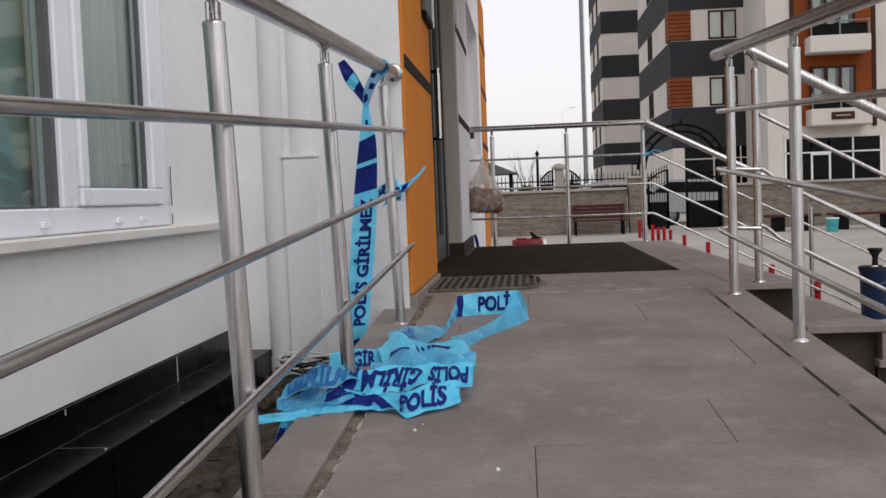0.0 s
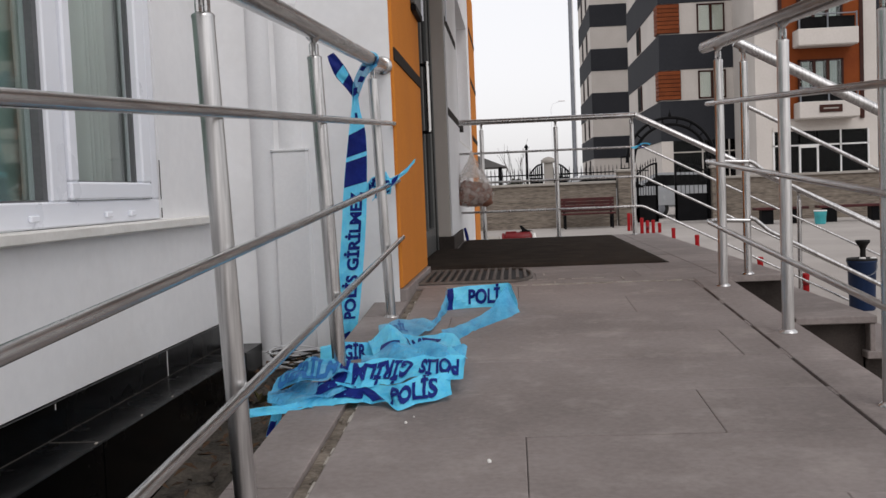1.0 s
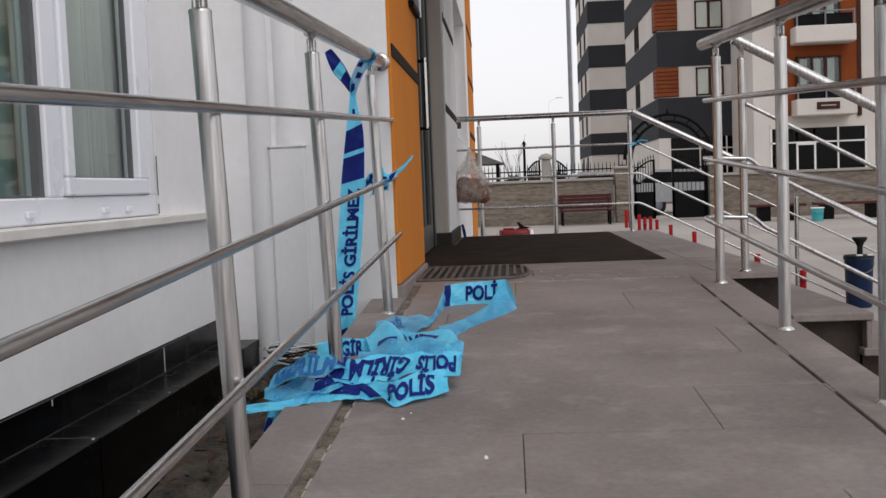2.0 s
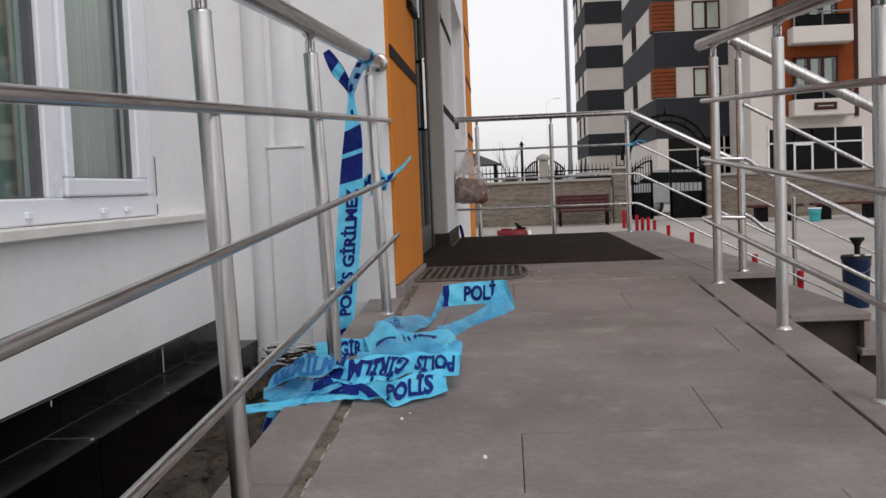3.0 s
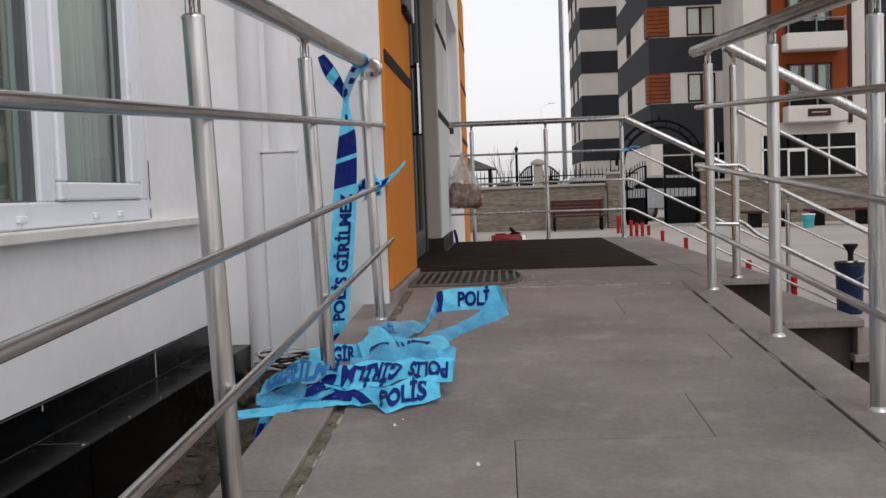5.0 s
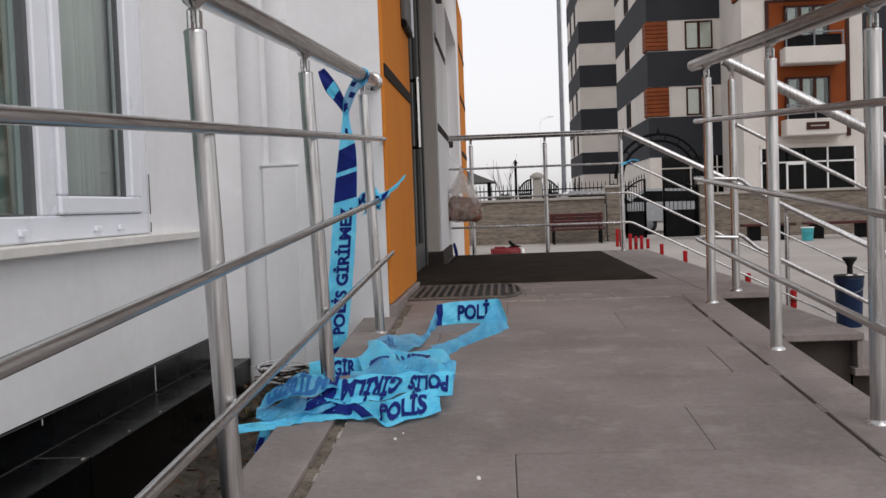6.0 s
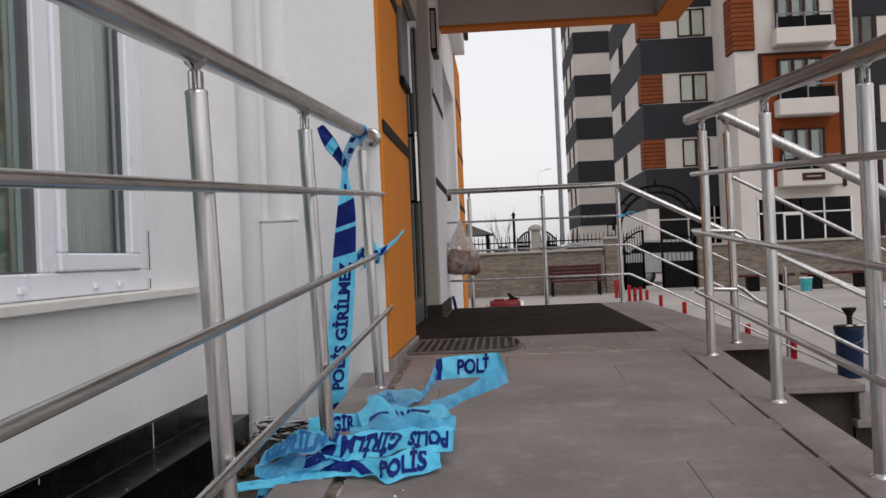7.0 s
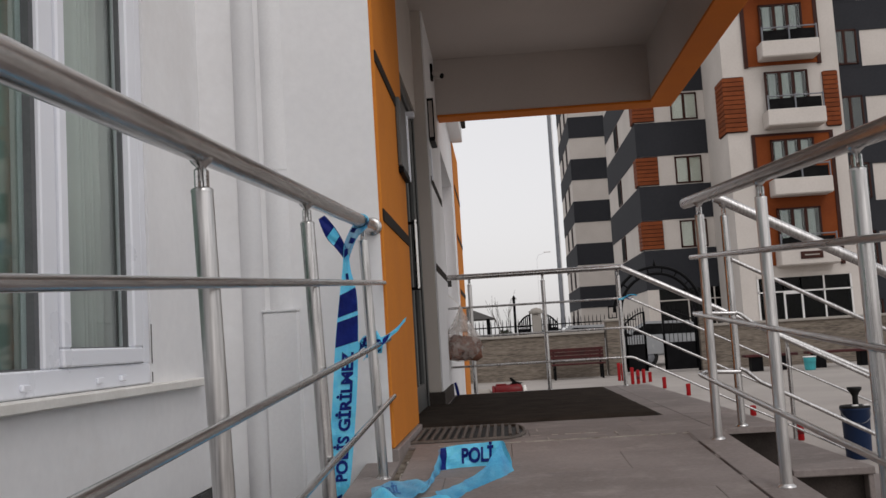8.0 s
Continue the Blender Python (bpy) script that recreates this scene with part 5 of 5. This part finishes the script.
for k in range(7):
    z = 4.80 + 3.0 * k
    part("band", boxes((MX0 - 0.03, MX1, MY - 0.03, 58.02, z + 1.38, z + 2.98)), F_DARK, mb, "slate grey band")
    pan = part("louvre_panel", boxes((MX0 - 0.05, MX0 + 0.92, MY - 0.05, MY + 0.9, z + 0.02, z + 1.36)), F_FRAME, mb)
    for j in range(7):
        zz = z + 0.05 + 0.185 * j
        part("slat", boxes((MX0 - 0.10, MX0 + 0.90, MY - 0.10, MY + 0.88, zz, zz + 0.155)), F_LOUVRE, pan)
    window_far(mb, 8.62, 9.86, MY - 0.02, z + 0.03, z + 1.30, 2, 0.95)
    wv = part("window", boxes((MX0 - 0.06, MX0 + 0.05, 52.2, 53.6, z + 0.05, z + 1.33)), F_FRAME, mb)
    # pane coloured near-black for a shaded recess, no glass
    part("pane", boxes((MX0 - 0.07, MX0 - 0.05, 52.3, 53.5, z + 0.12, z + 1.25)), DARKROOM, wv)
sh = part("shopfront", boxes(*[(7.42, 11.2, MY - 0.06, MY + 0.1, 2.40, 2.45)]), F_WHITE, mb)
for q in ((6.9, 7.42, MY - 0.06, MY + 0.1, 0, 2.95), (8.70, 8.76, MY - 0.062, MY + 0.1, 0, 2.95), (9.9, 9.96, MY - 0.062, MY + 0.1, 0, 2.95)):
    part("shopfront_bar", boxes(q), F_WHITE, sh)
for a, b in ((7.42, 8.70), (8.76, 9.9), (9.96, 11.2)):
    part("pane", boxes((a, b, MY - 0.04, MY - 0.028, 0.1, 2.95)), DARKGLASS, sh)
# near-black sheet on the wall stands for the unlit shop
part("interior_backing", boxes((7.42, 11.2, MY - 0.02, MY - 0.01, 0.0, 2.95)), DARKROOM, sh)
part("roof", boxes((MX0 - 0.2, MX1, MY - 0.2, 58.2, 27, 27.4)), F_WHITE, mb)

# right block with balconies in rust-coloured bays
rb = thing("apartment_block", "cream apartment block with rust-coloured balcony bays", "apartment building", "apartment blocks")
RY = 42.0
for q in ((10.2, 15.1, RY, 54, 3.15, 28), (10.2, 10.9, RY, 54, 0, 3.148), (14.7, 15.1, RY, 54, 0, 3.148), (10.9, 14.7, RY + 0.5, 54, 0, 3.148)):
    part("wall", boxes(q), F_WHITE, rb, "cream rendered wall")
part("bay_panel", boxes((11.24, 14.45, RY - 0.06, RY + 0.02, 3.5, 9.0)), F_BROWN, rb, "rust-coloured render")
part("bay_frame", boxes((11.16, 11.30, RY - 0.10, RY + 0.02, 3.4, 9.0), (14.40, 14.55, RY - 0.10, RY + 0.02, 3.4, 9.0), (11.16, 14.55, RY - 0.10, RY + 0.02, 9.0, 9.1)), F_FRAME, rb)
part("bay_panel", boxes((11.24, 14.25, RY - 0.06, RY + 0.02, 12.05, 24)), F_BROWN, rb, "rust-coloured render")
part("bay_frame", boxes((11.14, 11.30, RY - 0.10, RY + 0.02, 12.0, 24), (14.22, 14.38, RY - 0.10, RY + 0.02, 12.0, 24)), F_FRAME, rb)
for z0 in (9.25, 18.2):
    for a, b in ((10.22, 11.02), (14.45, 14.95)):
        deep = RY + 1.3 if a < 11 else RY + 0.02
        pan = part("louvre_panel", boxes((a - 0.04, b, RY - 0.06, deep, z0, z0 + 2.4)), F_FRAME, rb)
        for j in range(12):
            part("slat", boxes((a - 0.10, b + 0.02, RY - 0.12, deep + 0.02, z0 + 0.04 + 0.196 * j, z0 + 0.205 + 0.196 * j)), F_LOUVRE, pan)
for k in range(7):
    zb = 3.45 + 2.93 * k
    bal = part("balcony", boxes((11.72, 14.1, RY - 0.9, RY - 0.78, zb, zb + 0.66), (11.72, 11.84, RY - 0.78, RY, zb, zb + 0.66), (13.98, 14.1, RY - 0.78, RY, zb, zb + 0.66), (11.75, 14.07, RY - 0.87, RY - 0.01, zb - 0.03, zb + 0.14), bevel=0.02), F_WHITE, rb)
    part("rail", tubes(([(11.78, RY - 0.84, zb + 1.22), (14.04, RY - 0.84, zb + 1.22)], 0.03), seg=6), POLE, bal)
    for x in (11.78, 12.9, 14.04):
        part("rail_post", tubes(([(x, RY - 0.84, zb + 0.62), (x, RY - 0.84, zb + 1.28)], 0.035), seg=6), POLE, bal)
    part("smoked_screen", boxes((11.84, 13.98, RY - 0.80, RY - 0.79, zb + 0.66, zb + 1.12)), DARKROOM, bal)
    window_far(rb, 11.9, 13.7, RY - 0.20, zb + 0.7, zb + 2.43, 3, 0.72)
sg = part("sign_plate", boxes((12.5, 13.4, RY - 0.94, RY - 0.905, 3.66, 3.96)), F_FRAME, rb, "small dark sign plate with an unreadable line")
part("sign_bar", boxes((12.65, 13.25, RY - 0.946, RY - 0.941, 3.79, 3.84)), COPING, sg)
sf = part("shopfront", boxes(*[(10.85, 14.75, RY - 0.05, RY + 0.1, 2.98, 3.15)]), F_WHITE, rb)
for q in ((10.85, 14.75, RY - 0.05, RY + 0.1, 2.36, 2.42), (10.85, 10.92, RY - 0.05, RY + 0.1, 0, 3.0), (14.68, 14.75, RY - 0.05, RY + 0.1, 0, 3.0), (13.57, 13.63, RY - 0.05, RY + 0.1, 0, 3.0)):
    part("shopfront_bar", boxes(q), WHITEP, sf)
dr = part("shop_door", boxes((11.90, 11.97, RY - 0.08, RY + 0.05, 0, 2.36), (12.62, 12.69, RY - 0.08, RY + 0.05, 0, 2.36), (11.97, 12.62, RY - 0.08, RY + 0.05, 2.28, 2.36), (11.97, 12.62, RY - 0.08, RY + 0.05, 0.9, 0.97)), WHITEP, sf, "white framed glass door")
for a, b in ((10.92, 11.9), (11.97, 12.62), (12.69, 13.57), (13.63, 14.68)):
    part("pane", boxes((a, b, RY + 0.0, RY + 0.02, 0.05, 3.0)), DARKGLASS, sf)
# near-black sheet in place of the shop's unlit depth
part("interior_backing", boxes((10.9, 14.7, RY + 0.4, RY + 0.45, 0, 3.1)), DARKROOM, rb)
part("roof", boxes((10.0, 15.3, RY - 0.2, 54.2, 28, 28.4)), F_WHITE, rb)
rc = thing("apartment_block", "slate grey apartment block wing with cream panels", "apartment building", "apartment blocks")
part("wall", boxes((15.12, 30, RY + 1.0, 55, 0, 28)), F_WHITE, rc, "cream rendered walls")
for k in range(9):
    z = 0.2 + 2.95 * k
    part("band", boxes((15.11, 30, RY + 0.96, RY + 1.1, z + 1.6, z + 2.95)), F_DARK, rc, "slate grey band")
    part("panel", boxes((15.11, 16.45, RY + 0.95, RY + 1.1, z - 0.05, z + 1.65)), F_DARK, rc, "slate grey panel")
    window_far(rc, 15.2, 16.3, RY + 0.92, z + 0.1, z + 1.65, 2, 0.8)
part("roof", boxes((15.0, 30.2, RY + 0.8, 55.2, 28, 28.4)), F_WHITE, rc)

# ---- small wall fittings under the canopy ----
f = thing("wall_plaque", "small boxed plaque with a dark edge on the white pilaster face", "plaque")
part("body", boxes((-0.448, -0.402, 7.306, 7.60, 2.672, 2.988), bevel=0.003), SOFFIT, f)
part("edge_frame", boxes((-0.448, -0.440, 7.296, 7.304, 2.672, 2.988), (-0.410, -0.400, 7.296, 7.304, 2.672, 2.988), (-0.440, -0.410, 7.296, 7.304, 2.672, 2.69), (-0.440, -0.410, 7.296, 7.304, 2.97, 2.988)), IRON, f, "thin black edging")
part("lower_edge", boxes((-0.446, -0.404, 7.30, 7.60, 2.662, 2.671)), IRON, f)
f = thing("cable_conduit", "short white cable conduit on the pilaster below the plaque", "conduit")
part("tube", tubes(([(-0.442, 7.30, 2.60), (-0.438, 7.30, 2.48), (-0.440, 7.31, 2.36)], 0.008), seg=8), PVC, f)
f = thing("notice_case", "slim grey notice case with a pale edge on the orange pilaster", "notice case")
part("body", boxes((-0.473, -0.450, 4.96, 5.31, 2.06, 2.42), bevel=0.004), DOORGREY, f)
part("edge_strip", boxes((-0.462, -0.440, 5.312, 5.335, 2.03, 2.40), bevel=0.003), PVC, f, "pale plastic edge")
part("lower_lip", boxes((-0.473, -0.446, 4.97, 5.33, 2.025, 2.057), bevel=0.003), IRON, f)
f = thing("security_camera", "small grey camera with a dark lens under the canopy ceiling", "camera")
part("bracket", boxes((-0.448, -0.427, 8.0, 8.06, 3.32, 3.46), bevel=0.004), IRON, f)
part("housing", tubes(([(-0.427, 8.03, 3.38), (-0.357, 7.99, 3.345)], 0.03)), SOFFIT, f)
part("lens", tubes(([(-0.357, 7.99, 3.345), (-0.347, 7.984, 3.34)], 0.022)), IRON, f)

# ---- slabs of the ramp, kerbs and landing ----


def slab(parent, x0, x1, y0, y1, top, flat=None, material=TILE):
    bm = bmesh.new()
    g = 0.0009 if flat is None else 0.0006
    x0, x1, y0, y1 = x0 + g, x1 - g, y0 + g, y1 - g
    e = 0.0015
    rows = []
    for inset, dz in ((0, -0.026), (0, -e), (0.002, 0)):
        ring = []
        for x, y in ((x0 + inset, y0 + inset), (x1 - inset, y0 + inset), (x1 - inset, y1 - inset), (x0 + inset, y1 - inset)):
            z = (flat if flat is not None else 0.565 + SLOPE * (y - 2.5)) + top + dz
            ring.append(bm.verts.new((x, y, z)))
        rows.append(ring)
    for a, b in zip(rows, rows[1:]):
        for i in range(4):
            bm.faces.new((a[i], a[(i + 1) % 4], b[(i + 1) % 4], b[i]))
    bm.faces.new(rows[-1])
    return part("slab", bm, material, parent)


rng = random.Random(11)
DEPTH = 0.378
cuts = {0: 0.01, 1: 0.462, 2: 0.796, 3: 0.676, 4: -0.25, 5: 0.451, -1: 0.60, -2: 0.2}
for k in range(-17, 6):
    y0 = 2.232 + DEPTH * k
    y1 = min(2.232 + DEPTH * (k + 1), 4.5)
    c = cuts.get(k + 1, rng.uniform(-0.2, 0.65))
    for x0, x1 in ((-0.424, c), (c, 0.796)) if c < 0.79 else ((-0.424, 0.796),):
        slab(ramp, x0, x1, y0, y1, rng.uniform(-0.001, 0.001))
for k in range(9):
    y0 = -3.723 + 0.94 * k
    y1 = min(4.5, y0 + 0.937)
    slab(ramp, -0.60, -0.457, y0, y1, 0.006)
    slab(ramp, 0.802, 0.955, y0 + 0.033 if k else y0, min(4.62, y1 + 0.035), 0.003)
part("bedding", sloped(bmesh.new(), -0.457, -0.423, -3.9, 4.5, -0.009, thick=0.02), BEDDING, ramp, "dirty crumbling mortar line")
lump_rng = random.Random(5)
for k in range(12):
    y = 1.75 + 0.22 * k + lump_rng.uniform(-0.03, 0.03)
    x = lump_rng.choice((-0.455, -0.441, -0.434)) + lump_rng.uniform(-0.001, 0.002)
    part("mortar_lump", sloped(bmesh.new(), x, x + lump_rng.uniform(0.004, 0.008), y, y + lump_rng.uniform(0.02, 0.08), lump_rng.uniform(-0.006, -0.003), thick=0.012), BEDDING, ramp, "crumbled lump of mortar in the joint")
for k in range(34):
    y = 1.62 + 0.075 * k + lump_rng.uniform(-0.02, 0.02)
    if lump_rng.random() < 0.72:
        x = -0.4275 + lump_rng.uniform(-0.002, 0.001)
        part("mortar_edge", sloped(bmesh.new(), x, x + lump_rng.uniform(0.003, 0.008), y, y + lump_rng.uniform(0.02, 0.06), lump_rng.uniform(-0.002, 0.0012), thick=0.012), MORTAR, ramp, "pale crumbling mortar edge")
for j, (y0, y1) in enumerate(((4.5, 4.74), (4.74, 5.12), (5.12, 5.5), (5.5, 6.1), (6.1, 6.7), (6.7, 7.3), (7.3, 7.9), (7.9, 8.74))):
    xs = [-0.66, 0.18, 0.5, 0.98, 1.25] if j == 0 else [-0.66, -0.1 + 0.2 * (j % 2), 0.5 + 0.1 * (j % 3), 0.95, 1.25]
    for x0, x1 in zip(xs, xs[1:]):
        slab(landing, x0, x1, y0 if x0 < 0.9 else max(y0, 4.58), y1, rng.uniform(-0.001, 0.001), 0.675)

for y0, y1 in ((-1.0, 1.4), (2.02, 2.16), (2.52, 2.60), (2.93, 3.06), (3.42, 3.52), (3.86, 3.94), (4.26, 4.49)):
    part("joint_filler", sloped(bmesh.new(), 0.794, 0.804, y0, y1, 0.0008, thick=0.02), TILE, ramp, "grey joint filler flush with the slabs")
smear = random.Random(33)
for k in range(15):
    x0 = -0.32 + 0.078 * k + smear.uniform(-0.015, 0.015)
    part("joint_mortar", boxes((x0, x0 + smear.uniform(0.05, 0.11), 4.484 + smear.uniform(-0.006, 0.003), 4.506 + smear.uniform(0.0, 0.010), 0.668, 0.6764)), MORTAR, landing, "pale mortar smeared along the joint")
for k in range(5):
    x0 = 0.02 + 0.085 * k + smear.uniform(-0.02, 0.02)
    part("joint_mortar", boxes((x0, x0 + smear.uniform(0.03, 0.08), 4.732 + smear.uniform(-0.004, 0.0), 4.744 + smear.uniform(0.0, 0.006), 0.668, 0.6764)), MORTAR, landing, "pale mortar smeared along the joint")
for x, y0, y1 in ((0.178, 4.51, 4.62), (0.06, 4.80, 4.98), (0.14, 4.95, 5.08), (0.50, 4.64, 4.73)):
    part("joint_mortar", boxes((x, x + 0.008, y0, y1, 0.668, 0.6763)), MORTAR, landing, "pale mortar smeared along the joint")
part("joint_mortar", boxes((W + 0.0122, W + 0.0135, 3.376, 3.380, 0.507, 0.594)), WHITEP, plinth, "white joint between the skirting slabs")
part("joint_mortar", boxes((W + 0.0122, W + 0.0133, 2.522, 2.525, 0.578, 0.594)), WHITEP, plinth, "white joint between the skirting slabs")
part("joint_mortar", boxes((W + 0.014, W + 0.158, 2.4685, 2.4715, 0.498, 0.5033)), JOINT, plinth, "dusty joint between the ledge slabs")
for y, w in ((2.44, 0.006), (2.76, 0.004), (3.02, 0.004)):
    part("joint_mortar", boxes((W + 0.150, W + 0.150 + w, y, y + 2.2 * w, 0.5028, 0.5065), bevel=0.001), MORTAR, plinth, "pale speck of mortar on the ledge")
part("joint_mortar", boxes((W + 0.01, W + 0.013, -3.9, 4.1, 0.5035, 0.5052)), JOINT, plinth, "grey joint along the skirting")

# dry weeds at the end of the soil strip
for wx, wy in ((-0.98, 3.62), (-0.90, 3.78), (-0.86, 3.45), (-0.78, 3.7)):
    g = thing("weed", "small dry brown-green weed growing by the drainpipe", "weed", "weeds")
    z0 = 0.115 + 0.11 * (wy - 1.5)
    for k in range(16):
        a, t2, ln = rng.uniform(0, 6.283), rng.uniform(0.2, 1.2), rng.uniform(0.05, 0.13)
        d = Vector((math.cos(a) * math.sin(t2), math.sin(a) * math.sin(t2), math.cos(t2)))
        side = d.cross(Vector((0, 0, 1))).normalized() * rng.uniform(0.006, 0.013)
        p0 = Vector((wx, wy, z0))
        bm = bmesh.new()
        mid = p0 + d * ln * 0.55
        q0, q1, q2, q3 = [bm.verts.new(v) for v in (p0, mid + side, p0 + d * ln - Vector((0, 0, ln * 0.2)), mid - side)]
        bm.faces.new((q0, q1, q2))
        bm.faces.new((q0, q2, q3))
        part("leaf", bm, WEED if k % 3 else BARK, g)

# dead leaves drifted into the end of the strip, and a loose coil of thin cable
LITTER = mat("dead_leaves", (0.028, 0.013, 0.006), (0.115, 0.062, 0.030), rough=0.9, scale=30, fine=120)
leaf_rng = random.Random(21)
bm = bmesh.new()
for k in range(260):
    x, y = leaf_rng.uniform(-1.04, -0.63), 4.05 - 1.5 * leaf_rng.random() ** 1.6
    z = 0.15 + 0.11 * max(0, y - 1.5) + leaf_rng.uniform(0.0, 0.06)
    a, tip, ln = leaf_rng.uniform(0, 6.283), leaf_rng.uniform(-0.6, 0.6), leaf_rng.uniform(0.012, 0.032)
    d = Vector((math.cos(a), math.sin(a), tip)).normalized() * ln
    w = d.cross(Vector((0, 0, 1))).normalized() * ln * 0.45
    c = Vector((x, y, z))
    q = [bm.verts.new(v) for v in (c - d, c + w + Vector((0, 0, ln * 0.25)), c + d, c - w + Vector((0, 0, ln * 0.2)))]
    bm.faces.new((q[0], q[1], q[2]))
    bm.faces.new((q[0], q[2], q[3]))
tagged(part("leaf_litter", bm, LITTER), "drift of dead brown leaves in the gap beside the ramp", "dead leaves", kind="stuff")
coil = thing("cable_coil", "loose coil of thin pale cable lying against the wall", "cable")
for k in range(5):
    part("turn", tubes(([(-0.90 + (0.10 + 0.004 * k) * math.cos(radians(t)), 3.95 + 0.08 * math.sin(radians(t)), 0.432 + 0.016 * k + 0.008 * math.sin(radians(2 * t + 50 * k))) for t in range(0, 361, 20)], 0.0035), seg=6), (PIPE_GREY, RUBBER)[k % 2], coil)

# crumbs of mortar on the ramp
for x, y, s in ((-0.28, 2.36, 0.0045), (-0.07, 2.06, 0.0055), (-0.265, 2.41, 0.003)):
    bm = bmesh.new()
    bmesh.ops.create_icosphere(bm, subdivisions=1, radius=s)
    for v in bm.verts:
        v.co *= 1 + 0.5 * noise.noise(v.co * 160)
    bmesh.ops.transform(bm, matrix=Matrix.Translation((x, y, ramp_z(y) + s * 0.5)), verts=bm.verts)
    tagged(part("mortar_crumb", bm, MARBLE), "small pale crumb of mortar lying on the ramp", "crumb", "mortar crumbs")

# rubble in the soil strip
for k in range(70):
    x, y, s = rng.uniform(-1.02, -0.64), rng.uniform(1.2, 3.9), rng.uniform(0.006, 0.017)
    bm = bmesh.new()
    bmesh.ops.create_icosphere(bm, subdivisions=1, radius=s)
    for v in bm.verts:
        v.co = Vector((v.co.x, v.co.y, v.co.z * 0.6)) * (1 + 0.6 * noise.noise(v.co * 60 + Vector((k, 0, 0))))
    bmesh.ops.transform(bm, matrix=Matrix.Translation((x, y, 0.13 + 0.11 * max(0, y - 1.5))), verts=bm.verts)
    tagged(part("rubble_stone", bm, (SOIL, BEDDING, SLABSIDE)[k % 3]), "small dirty stone in the soil strip", "stone", "rubble stones")
